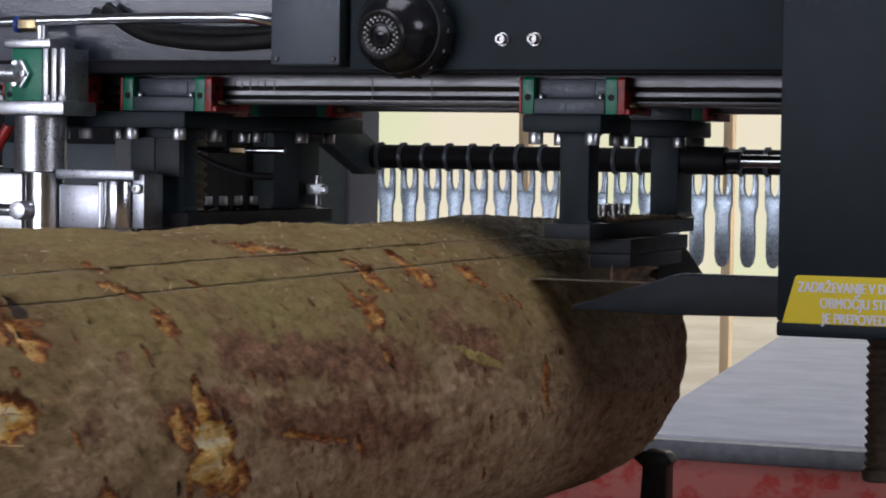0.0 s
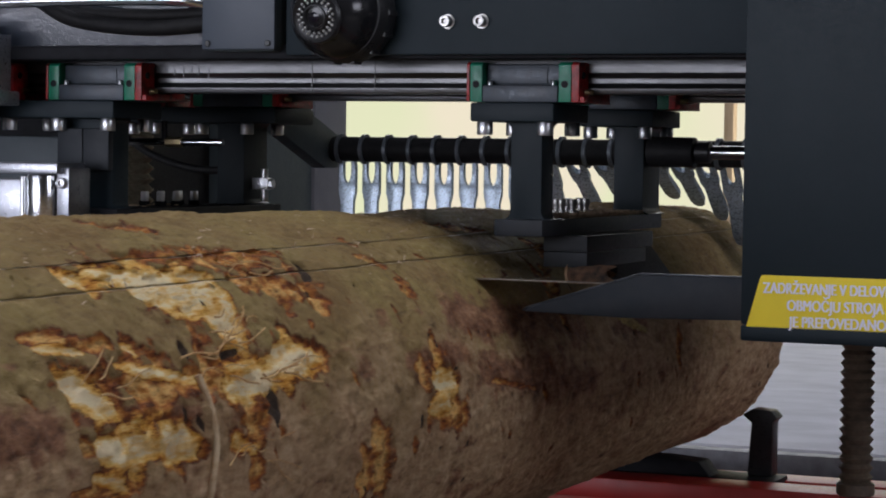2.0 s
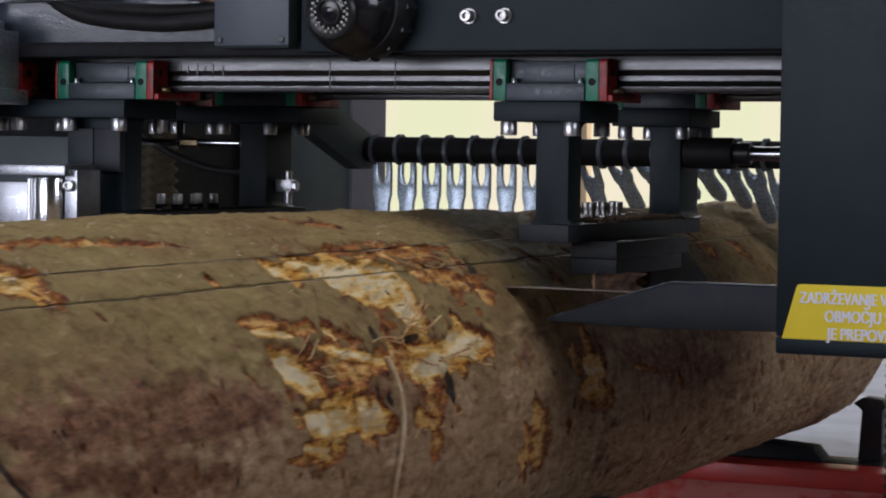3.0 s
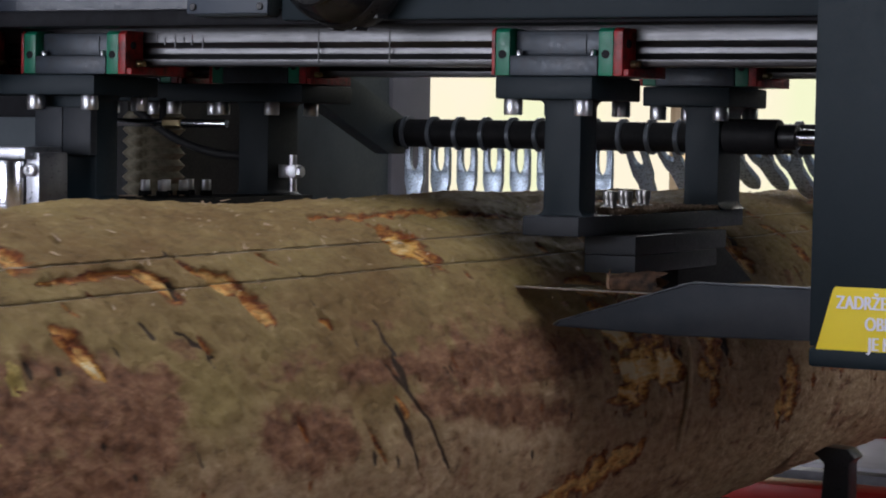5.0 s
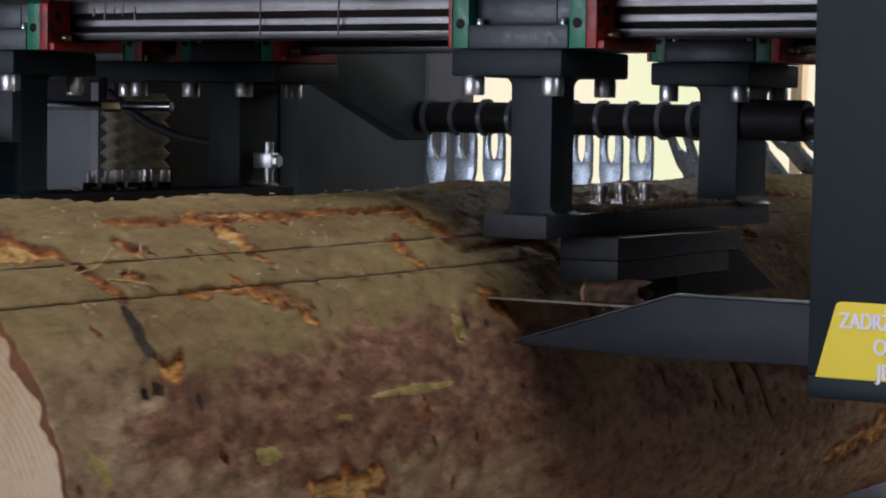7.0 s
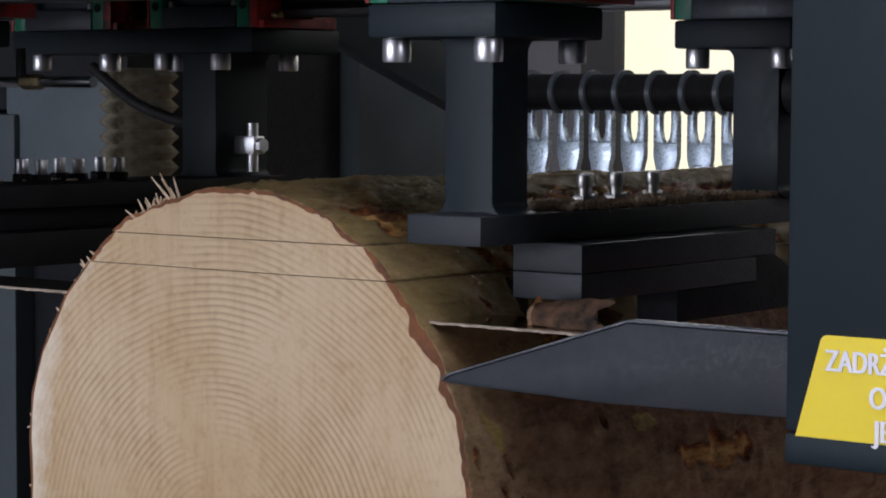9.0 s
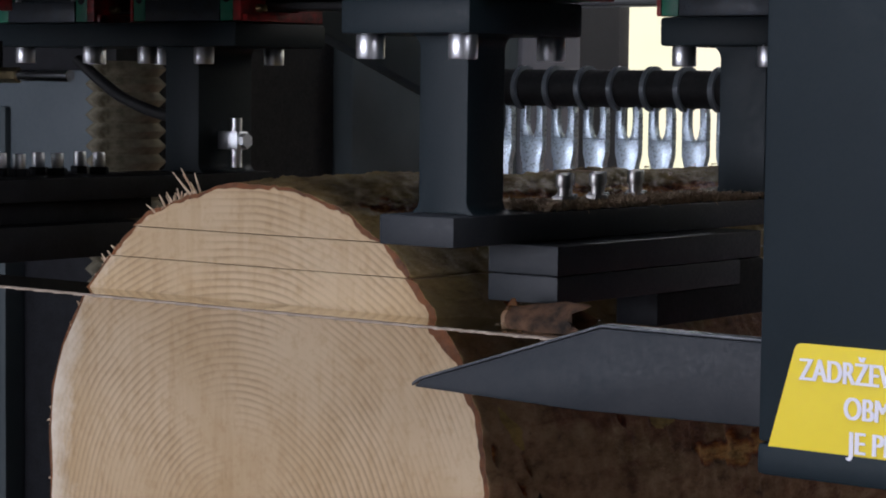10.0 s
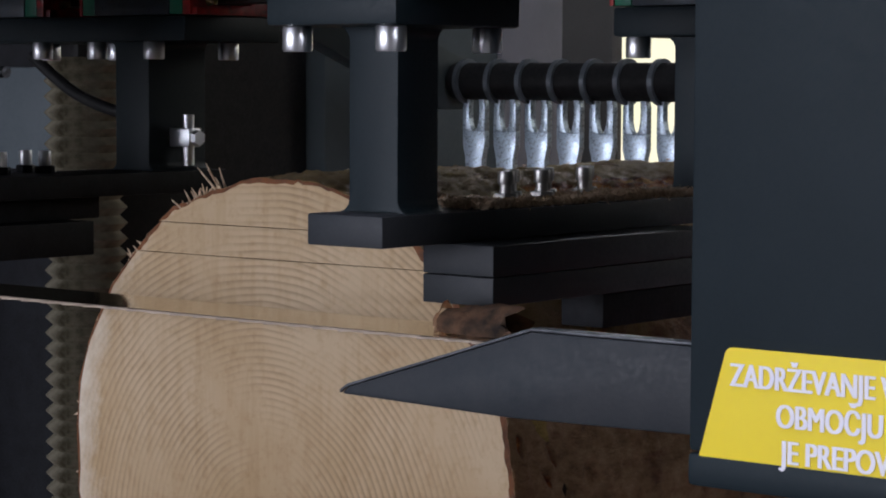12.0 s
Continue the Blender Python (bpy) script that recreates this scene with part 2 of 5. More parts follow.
def endgrain_material(cx, cz):
    """Freshly sawn spruce end with year rings round the pith and faint saw marks."""
    m = bpy.data.materials.new("sawn_end_grain")
    m.use_nodes = True
    nt, L = m.node_tree, m.node_tree.links.new
    N = nt.nodes.new
    b = nt.nodes["Principled BSDF"]
    co, mp, w, n = N("ShaderNodeTexCoord"), N("ShaderNodeMapping"), N("ShaderNodeTexWave"), N("ShaderNodeTexNoise")
    mp.inputs["Location"].default_value = (-cx - 0.007, 0, -cz - 0.007)
    L(co.outputs["Object"], mp.inputs["Vector"])
    nd, va, vs = N("ShaderNodeTexNoise"), N("ShaderNodeVectorMath"), N("ShaderNodeVectorMath")
    nd.inputs["Scale"].default_value, nd.inputs["Detail"].default_value = 9.0, 2.0
    vs.operation = "SCALE"
    vs.inputs["Scale"].default_value = 0.014
    L(co.outputs["Object"], nd.inputs["Vector"]), L(nd.outputs["Color"], vs.inputs[0])
    L(mp.outputs["Vector"], va.inputs[0]), L(vs.outputs["Vector"], va.inputs[1]), L(va.outputs["Vector"], w.inputs["Vector"])
    w.wave_type, w.rings_direction, w.wave_profile = "RINGS", "Y", "SAW"
    w.inputs["Scale"].default_value, w.inputs["Distortion"].default_value = 58.0, 1.2
    w.inputs["Detail"].default_value, w.inputs["Detail Scale"].default_value = 3.0, 0.12
    n.inputs["Scale"].default_value, n.inputs["Detail"].default_value = 4.5, 7
    L(co.outputs["Object"], n.inputs["Vector"])
    r1, r2 = N("ShaderNodeValToRGB"), N("ShaderNodeValToRGB")
    r1.color_ramp.elements[0].position, r1.color_ramp.elements[0].color = 0.45, (0.580, 0.445, 0.288, 1)
    r1.color_ramp.elements[1].position, r1.color_ramp.elements[1].color = 1.0, (0.365, 0.265, 0.162, 1)
    r2.color_ramp.elements[0].position, r2.color_ramp.elements[0].color = 0.36, (0.82, 0.70, 0.50, 1)
    r2.color_ramp.elements[1].position, r2.color_ramp.elements[1].color = 0.66, (1.08, 1.07, 1.06, 1)
    L(w.outputs["Fac"], r1.inputs["Fac"]), L(n.outputs["Fac"], r2.inputs["Fac"])
    x = N("ShaderNodeMix")
    x.data_type, x.blend_type = "RGBA", "MULTIPLY"
    x.inputs["Factor"].default_value = 1.0
    ng, rg, y = N("ShaderNodeTexNoise"), N("ShaderNodeMapRange"), N("ShaderNodeMix")
    ng.inputs["Scale"].default_value, ng.inputs["Detail"].default_value = 11, 3
    rg.inputs["From Min"].default_value, rg.inputs["From Max"].default_value = 0.38, 0.62
    L(co.outputs["Object"], ng.inputs["Vector"]), L(ng.outputs["Fac"], rg.inputs["Value"])
    y.data_type = "RGBA"
    y.inputs["B"].default_value = (0.552, 0.424, 0.274, 1)
    L(rg.outputs["Result"], y.inputs["Factor"]), L(r1.outputs["Color"], y.inputs["A"])
    L(y.outputs["Result"], x.inputs["A"]), L(r2.outputs["Color"], x.inputs["B"])
    # saw fuzz: pale and darker flecks
    nf, rf, z = N("ShaderNodeTexNoise"), N("ShaderNodeValToRGB"), N("ShaderNodeMix")
    nf.inputs["Scale"].default_value, nf.inputs["Detail"].default_value, nf.inputs["Roughness"].default_value = 110, 6, 0.75
    rf.color_ramp.elements[0].position, rf.color_ramp.elements[0].color = 0.30, (0.86, 0.81, 0.74, 1)
    rf.color_ramp.elements[1].position, rf.color_ramp.elements[1].color = 0.50, (1, 1, 1, 1)
    z.data_type, z.blend_type = "RGBA", "MULTIPLY"
    z.inputs["Factor"].default_value = 1.0
    L(co.outputs["Object"], nf.inputs["Vector"]), L(nf.outputs["Fac"], rf.inputs["Fac"])
    L(x.outputs["Result"], z.inputs["A"]), L(rf.outputs["Color"], z.inputs["B"])
    # torn pale fuzz on the rim where the saw broke out, and fine upright tooth marks
    dist, far, fz, rim = N("ShaderNodeVectorMath"), N("ShaderNodeMapRange"), N("ShaderNodeTexNoise"), N("ShaderNodeMath")
    dist.operation = "DISTANCE"
    dist.inputs[1].default_value = (-0.070, -3.378, 0.925)
    L(co.outputs["Object"], dist.inputs[0])
    far.inputs["From Min"].default_value, far.inputs["From Max"].default_value = 0.235, 0.300
    L(dist.outputs["Value"], far.inputs["Value"])
    fz.inputs["Scale"].default_value, fz.inputs["Detail"].default_value, fz.inputs["Roughness"].default_value = 34, 6, 0.7
    L(co.outputs["Object"], fz.inputs["Vector"])
    rim.operation = "MULTIPLY_ADD"
    rim.inputs[1].default_value = 1.0
    L(fz.outputs["Fac"], rim.inputs[0]), L(far.outputs["Result"], rim.inputs[2])
    torn, fuzz = N("ShaderNodeMapRange"), N("ShaderNodeMix")
    torn.inputs["From Min"].default_value, torn.inputs["From Max"].default_value = 1.02, 1.42
    L(rim.outputs[0], torn.inputs["Value"])
    fuzz.data_type = "RGBA"
    fuzz.inputs["B"].default_value = (0.72, 0.63, 0.50, 1)
    L(torn.outputs["Result"], fuzz.inputs["Factor"]), L(z.outputs["Result"], fuzz.inputs["A"])
    tm, tn, tr, teeth = N("ShaderNodeMapping"), N("ShaderNodeTexNoise"), N("ShaderNodeValToRGB"), N("ShaderNodeMix")
    tm.inputs["Scale"].default_value, tm.inputs["Rotation"].default_value = (150, 1, 16), (0, 0.22, 0)
    L(co.outputs["Object"], tm.inputs["Vector"]), L(tm.outputs["Vector"], tn.inputs["Vector"])
    tn.inputs["Scale"].default_value, tn.inputs["Detail"].default_value = 1.0, 4
    tr.color_ramp.elements[0].position, tr.color_ramp.elements[0].color = 0.34, (0.78, 0.70, 0.58, 1)
    tr.color_ramp.elements[1].position, tr.color_ramp.elements[1].color = 0.52, (1, 1, 1, 1)
    teeth.data_type, teeth.blend_type = "RGBA", "MULTIPLY"
    teeth.inputs["Factor"].default_value = 0.3
    L(tn.outputs["Fac"], tr.inputs["Fac"]), L(fuzz.outputs["Result"], teeth.inputs["A"]), L(tr.outputs["Color"], teeth.inputs["B"])
    L(teeth.outputs["Result"], b.inputs["Base Color"])
    b.inputs["Roughness"].default_value = 0.72
    n3, mp3, bp = N("ShaderNodeTexNoise"), N("ShaderNodeMapping"), N("ShaderNodeBump")
    mp3.inputs["Scale"].default_value = (260, 1, 30)
    mp3.inputs["Rotation"].default_value = (0, 0.25, 0)
    L(co.outputs["Object"], mp3.inputs["Vector"]), L(mp3.outputs["Vector"], n3.inputs["Vector"])
    n3.inputs["Scale"].default_value = 1.0
    bp.inputs["Strength"].default_value, bp.inputs["Distance"].default_value = 0.35, 0.002
    L(n3.outputs["Fac"], bp.inputs["Height"]), L(bp.outputs["Normal"], b.inputs["Normal"])
    return m


# ---- building tools ----
def box(bm, x0, x1, y0, y1, z0, z1, bev=0.0015):
    """A bevelled box between two corners."""
    made = bmesh.ops.create_cube(bm, size=1)["verts"]
    for v in made:
        v.co = Vector(((x0 + x1) / 2 + v.co.x * (x1 - x0), (y0 + y1) / 2 + v.co.y * (y1 - y0), (z0 + z1) / 2 + v.co.z * (z1 - z0)))
    if bev:
        edges = list({e for v in made for e in v.link_edges})
        bmesh.ops.bevel(bm, geom=edges, offset=bev, segments=2, affect="EDGES", profile=0.6)
    return bm


def rod(bm, a, b, r, r2=None, seg=24, bev=0.0):
    """A round bar from a to b."""
    a, b = Vector(a), Vector(b)
    turn = (b - a).to_track_quat("Z", "Y").to_matrix().to_4x4()
    made = bmesh.ops.create_cone(bm, cap_ends=True, segments=seg, radius1=r, radius2=r if r2 is None else r2, depth=(b - a).length)["verts"]
    if bev:
        rim = [e for e in {e for v in made for e in v.link_edges} if any(len(f.verts) > 4 for f in e.link_faces)]
        new_geom = bmesh.ops.bevel(bm, geom=rim, offset=bev, segments=2, affect="EDGES", profile=0.6)
        made = list({v for f in new_geom["faces"] for v in f.verts} | {v for v in made if v.is_valid})
    m = Matrix.Translation((a + b) / 2) @ turn
    for v in made:
        v.co = m @ v.co
    return bm


def prism(bm, points, axis, lo, hi, bev=0.0015):
    """A flat outline (two coordinates a point), thickened along the axis x, y or z."""
    def spot(p, d):
        return Vector({"x": (d, *p), "y": (p[0], d, p[1]), "z": (*p, d)}[axis])
    va, vb = [bm.verts.new(spot(p, lo)) for p in points], [bm.verts.new(spot(p, hi)) for p in points]
    k = len(points)
    faces = [bm.faces.new(va), bm.faces.new(vb[::-1])] + [bm.faces.new((va[i], vb[i], vb[(i + 1) % k], va[(i + 1) % k])) for i in range(k)]
    bmesh.ops.recalc_face_normals(bm, faces=faces)
    if bev:
        bmesh.ops.bevel(bm, geom=list({e for f in faces for e in f.edges}), offset=bev, segments=2, affect="EDGES", profile=0.6)
    return bm


def lathe(bm, profile, base, axis=(0, 0, 1), seg=32):
    """A turned form: (radius, height) along the axis from base."""
    turn = Matrix.Translation(base) @ Vector(axis).to_track_quat("Z", "Y").to_matrix().to_4x4()
    rings = [[bm.verts.new(turn @ Vector((r * math.cos(6.28319 * i / seg), r * math.sin(6.28319 * i / seg), h))) for i in range(seg)] for r, h in profile]
    faces = [bm.faces.new((p[i], p[(i + 1) % seg], q[(i + 1) % seg], q[i])) for p, q in zip(rings, rings[1:]) for i in range(seg)]
    faces += [bm.faces.new(rings[0][::-1]), bm.faces.new(rings[-1])]
    return bm


def tube(name, points, r, mat, parent, seg=12, label=""):
    """A bent pipe or hose along smooth points."""
    pts = [Vector(p) for p in points]
    line = []
    for i in range(len(pts) - 1):
        p0, p1, p2, p3 = pts[max(i - 1, 0)], pts[i], pts[i + 1], pts[min(i + 2, len(pts) - 1)]
        for k in range(8):
            t = k / 8
            line.append(0.5 * (2 * p1 + (p2 - p0) * t + (2 * p0 - 5 * p1 + 4 * p2 - p3) * t * t + (3 * p1 - p0 - 3 * p2 + p3) * t ** 3))
    line.append(pts[-1])
    bm = bmesh.new()
    rings = []
    for i, p in enumerate(line):
        d = line[min(i + 1, len(line) - 1)] - line[max(i - 1, 0)]
        q = d.to_track_quat("Z", "Y")
        rings.append([bm.verts.new(p + q @ Vector((r * math.cos(6.28319 * k / seg), r * math.sin(6.28319 * k / seg), 0))) for k in range(seg)])
    for a, b in zip(rings, rings[1:]):
        for k in range(seg):
            bm.faces.new((a[k], a[(k + 1) % seg], b[(k + 1) % seg], b[k]))
    bm.faces.new(rings[0][::-1]), bm.faces.new(rings[-1])
    return part(name, bm, mat, parent, label)


def thing(name, origin, label, category, group="", kind=""):
    """An Empty at the base of a thing."""
    ob = new(name)
    ob.location = origin
    ob.empty_display_size = 0.05
    return tagged(ob, label, category, group, kind)


def root_of(ob):
    while ob.parent:
        ob = ob.parent
    return ob


def finish(bm, name, mat, origin=(0, 0, 0), smooth=40):
    bmesh.ops.recalc_face_normals(bm, faces=bm.faces)
    bmesh.ops.translate(bm, verts=bm.verts, vec=-Vector(origin))
    for e in bm.edges:
        e.smooth = len(e.link_faces) == 2 and e.calc_face_angle(0) < radians(smooth)
    for f in bm.faces:
        f.smooth = True
    me = bpy.data.meshes.new(name)
    bm.to_mesh(me)
    bm.free()
    me.materials.append(mat)
    return me


def part(name, bm, mat, parent, label=""):
    """One mesh under a thing or under a part; coordinates are the place's."""
    ob = new(name, finish(bm, name, mat, root_of(parent).location))
    ob.parent = parent
    return tagged(ob, label)


def solid(name, bm, mat, label, category, kind="", group=""):
    """A thing or a piece of the setting that is one mesh."""
    return tagged(new(name, finish(bm, name, mat)), label, category, group, kind)


def B(*a, **k):
    return box(bmesh.new(), *a, **k)


def R(*a, **k):
    return rod(bmesh.new(), *a, **k)


def cap_screw(parent, x, y, z, r=0.0100, h=0.0165, up=-1, name="cap_screw", mat=None):
    """A socket-head screw; its head hangs below (up=-1) or stands above (up=1) the height z."""
    bm = bmesh.new()
    prof = [(r * 0.93, 0), (r, 0.0012), (r, h - 0.0015), (r * 0.93, h), (r * 0.55, h), (r * 0.5, h - 0.006), (0.0005, h - 0.006)]
    lathe(bm, prof, (x, y, z), (0, 0, up), 20)
    return part(name, bm, mat or ZINC, parent)

# ---- the hall ----
solid("floor", B(-12, 12, -12, 30, -0.3, 0.0, bev=0), CONCRETE, "dusty pale grey concrete floor of the sawmill", "floor", "structure")
# roof and walls are unseen, added to hold back and shape the daylight
bm = bmesh.new()
for x0, x1, y0, y1 in ((-9, -1.35, -12, 6), (1.35, 9, -12, 6), (-1.35, 1.35, -12, -2.6), (-1.35, 1.35, 0.1, 6)):
    box(bm, x0, x1, y0, y1, 5.0, 5.2, bev=0)
solid("ceiling", bm, HALL, "unseen dark clad roof added to shape the light, with an open skylight", "ceiling", "structure")
# closed right of the gateway to keep rear light off the machine
bm = bmesh.new()
for x0, x1, z0, z1 in ((-9, -7.2, 0, 5), (0.2, 2.0, 0, 5), (5.0, 9, 0, 5), (2.0, 5.0, 0, 2.3), (2.0, 5.0, 4.6, 5), (-7.2, 0.2, 4.7, 5)):
    box(bm, x0, x1, 6.0, 6.2, z0, z1, bev=0)
solid("wall_north", bm, HALL, "unseen end wall added to block stray light, with a wide gateway and a high opening", "wall", "structure")
bm = bmesh.new()
for x0, x1, z0, z1 in ((-9, -7.7, 0, 5), (0.5, 9, 0, 5), (-7.7, 0.5, 4.3, 5)):
    box(bm, x0, x1, -12.2, -12.0, z0, z1, bev=0)
solid("wall_south", bm, HALL, "unseen end wall added to block stray light, with an open gateway", "wall", "structure")
bm = bmesh.new()
for y0, y1, z0, z1 in ((-12.2, -11.4, 0, 5.2), (-7.8, 6.2, 0, 5.2), (-11.4, -7.8, 0, 0.8), (-11.4, -7.8, 3.6, 5.2)):
    box(bm, -9.2, -9.0, y0, y1, z0, z1, bev=0)
solid("wall_west", bm, HALL, "unseen clad side wall added to block stray light, with a wide opening", "wall", "structure")
bm = bmesh.new()
for y0, y1, z0, z1 in ((-12.2, -3.9, 0, 5.2), (-0.7, 6.2, 0, 5.2), (-3.9, -0.7, 0, 2.2), (-3.9, -0.7, 4.6, 5.2)):
    box(bm, 9.0, 9.2, y0, y1, z0, z1, bev=0)
solid("wall_east", bm, HALL, "unseen clad side wall added to block stray light, with a high opening", "wall", "structure")
solid("backdrop", B(-26, 16, 16.0, 16.1, -0.5, 9, bev=0), DISTANCE, "self-glowing backdrop for the yellow-green distance beyond the gateway", "distance", "structure")

# timber posts outside the gateway
for x, w in ((-2.98, 0.03), (-1.93, 0.025), (-0.75, 0.03)):
    solid("timber_post", B(x - w, x + w, 7.9, 7.97, 0, 3.4, bev=0.012), TIMBER, "sunlit brown timber post outside the gateway", "post", group="timber posts")

solid("yard", B(-26, 16, 6.25, 15.9, -0.2, 0.012, bev=0), material("pale_yard_gravel", (0.62, 0.58, 0.52), 0.9, 0, (0.50, 0.44, 0.36), 1.2, 0.5, 60), "pale sunlit gravel yard outside", "yard", "structure")
solid("hall_pillar", B(-1.95, -1.64, 2.75, 2.79, 0, 5.0, bev=0.01), HALL, "grey hall pillar beside the gateway", "pillar", "structure")

# grey outfeed table behind the machine
table = thing("outfeed_table", (0.6, 2.2, 0), "dusty grey outfeed table with a worn red side", "outfeed table")
part("bed", prism(bmesh.new(), [(-0.43, 1.75), (1.9, 1.75), (1.9, 4.6), (-0.82, 4.6)], "z", 0.605, 0.645, 0.004), BELTGREY, table)
part("edge_rail", B(-0.435, 1.9, 1.70, 1.747, 0.598, 0.640, bev=0.008), EDGEGREY, table)
part("side_panel", B(-0.9, 1.9, 1.715, 1.745, 0.15, 0.597, bev=0.003), REDWORN, table)
for x in (-0.8, 1.7):
    part("leg", B(x, x + 0.08, 1.80, 1.88, 0, 0.604, bev=0.004), REDPAINT, table)

# ---- saw head: beam, rails, cover ----
beam = thing("saw_head_beam", (-0.2, 0.25, 1.33), "anthracite painted steel crossbeam carrying two linear rails", "machine beam")
part("beam_body", B(-0.25, 0.36, -0.06, 0.56, 1.337, 2.4, bev=0.004), ANTHRACITE, beam)
part("beam_arm", B(-1.5, -0.252, -0.03, 0.56, 1.337, 2.4, bev=0.006), GLOSSY, beam, "glossy orange-peel anthracite beam section")
part("lower_lip", B(-1.5, 0.352, -0.045, 0.0, 1.333, 1.352, bev=0.004), STEEL_DARK, beam)
for n, yc in (("front", 0.05), ("rear", 0.45)):
    bm = bmesh.new()
    prism(bm, [(yc - 0.0225, 1.336), (yc - 0.0225, 1.318), (yc - 0.017, 1.312), (yc - 0.017, 1.305), (yc - 0.0225, 1.299), (yc - 0.0215, 1.292),
               (yc + 0.0215, 1.292), (yc + 0.0225, 1.299), (yc + 0.017, 1.305), (yc + 0.017, 1.312), (yc + 0.0225, 1.318), (yc + 0.0225, 1.336)], "x", -1.45, 0.351, 0.0008)
    rail = part("linear_rail", bm, RAILSTEEL, beam, "oily polished linear guide rail")
    part("rail_seat", B(-1.45, 0.351, yc - 0.030, yc + 0.035, 1.3362, 1.345, bev=0.001), EDGEGREY, beam)
for x in (-0.255, -0.165):
    part("rail_joint", B(x, x + 0.0012, 0.0268, 0.0285, 1.294, 1.334, bev=0), BLACK, beam)
for i, x in enumerate((-0.471, -0.460, -0.446, -0.434, -0.423, -0.408)):
    part("rail_scratch", B(x, x + 0.0016, 0.0266, 0.0274, 1.319 - 0.004 * (i % 3), 1.327 - 0.003 * (i % 2), bev=0), EDGEGREY, beam)
for x in (-0.027, 0.018):
    bm = lathe(bmesh.new(), [(0.009, 0), (0.009, 0.002), (0.0062, 0.002), (0.0062, 0.006), (0.0072, 0.006), (0.0072, 0.013), (0.0064, 0.014), (0.0038, 0.014), (0.0035, 0.009), (0.0003, 0.009)], (x, -0.0585, 1.378), (0.0, -1, 0.0), 20)
    part("cap_screw", bm, SCREW, beam)

jbox = thing("junction_box", (-0.31, -0.06, 1.34), "slate grey sheet-metal junction box on the beam", "junction box")
part("body", B(-0.358, -0.262, -0.068, -0.0305, 1.342, 1.62, bev=0.004), DARKPANEL, jbox)
part("lid", B(-0.362, -0.258, -0.075, -0.0683, 1.344, 1.62, bev=0.003), material("slate_enamel", (0.064, 0.080, 0.104), 0.4, 0, (0.054, 0.068, 0.088), 8, 0.05), jbox)
for x in (-0.353, -0.267):
    part("lid_screw", lathe(bmesh.new(), [(0.0042, 0), (0.0042, 0.001), (0.003, 0.002), (0.0004, 0.002)], (x, -0.0752, 1.352), (0, -1, 0), 14), BLACK, jbox)

dome = thing("surveillance_camera", (-0.17, -0.06, 1.385), "glossy black dome surveillance camera with a ring of infrared lights", "camera")
DC = Vector((-0.160, -0.098, 1.388))
bm = bmesh.new()
bmesh.ops.create_uvsphere(bm, u_segments=48, v_segments=24, radius=0.058)
bmesh.ops.translate(bm, verts=bm.verts, vec=DC)
ball = part("ball", bm, material("camera_gloss_black", (0.010, 0.010, 0.011), 0.16, 0, (0.014, 0.014, 0.015), 30, 0.05, 300, 0.05), dome)
part("collar", lathe(bmesh.new(), [(0.058, 0.0), (0.062, 0.006), (0.062, 0.03), (0.056, 0.042), (0.050, 0.042)], (-0.156, -0.0605, 1.388), (0, -1, 0), 48), BLACK, dome)
for i in range(14):
    a = 6.28319 * i / 14
    part("collar_rib", B(-0.156 + 0.0615 * math.cos(a) - 0.003, -0.156 + 0.0615 * math.cos(a) + 0.003, -0.09, -0.066, 1.388 + 0.0615 * math.sin(a) - 0.003, 1.388 + 0.0615 * math.sin(a) + 0.003, bev=0.001), BLACK, dome)
LD = Vector((-0.05, -1.0, -0.16)).normalized()
part("bezel", lathe(bmesh.new(), [(0.0325, 0), (0.0335, 0.004), (0.031, 0.008), (0.027, 0.0055), (0.0005, 0.0045)], DC + LD * 0.0485, LD, 40), BLACK, dome)
part("lens_hood", lathe(bmesh.new(), [(0.0155, 0), (0.0155, 0.0065), (0.0135, 0.007), (0.0115, 0.002), (0.0003, 0.0015)], DC + LD * 0.053, LD, 32), BLACK, dome)
part("lens", lathe(bmesh.new(), [(0.010, 0), (0.0095, 0.001), (0.006, 0.0028), (0.0003, 0.0034)], DC + LD * 0.0548, LD, 28), material("lens_glass", (0.01, 0.006, 0.012), 0.06, 0, (0.008, 0.006, 0.014), 10, 0.0), dome)
LQ = LD.to_track_quat("Z", "Y")
LED = material("infrared_led_lens", (0.55, 0.55, 0.52), 0.15, 0.2, (0.35, 0.35, 0.34), 200, 0.0)
for ring, count in ((0.0195, 18), (0.0238, 22)):
    for i in range(count):
        a = 6.28319 * (i + 0.5 * (ring > 0.02)) / count
        c = DC + LD * 0.0533 + LQ @ Vector((ring * math.cos(a), ring * math.sin(a), 0))
        part("infrared_led", lathe(bmesh.new(), [(0.0019, 0), (0.0018, 0.0018), (0.0009, 0.003), (0.0002, 0.0031)], c, LD, 8), LED, dome)

cover = thing("saw_wheel_cover", (0.55, 0.25, 1.0), "anthracite sheet-steel band wheel cover with a yellow warning sticker", "machine cover")
part("front_sheet", B(0.354, 0.80, -0.075, -0.069, 1.022, 2.40, bev=0.003), ANTHRACITE, cover)
part("side_sheet", B(0.3545, 0.3600, -0.0688, 0.62, 1.022, 2.40, bev=0.002), ANTHRACITE, cover)
part("bottom_flange", B(0.354, 0.80, -0.0765, 0.62, 1.003, 1.0218, bev=0.004), ANTHRACITE, cover)
part("back_sheet", B(0.3605, 0.80, 0.6205, 0.63, 1.022, 2.40, bev=0.002), ANTHRACITE, cover)
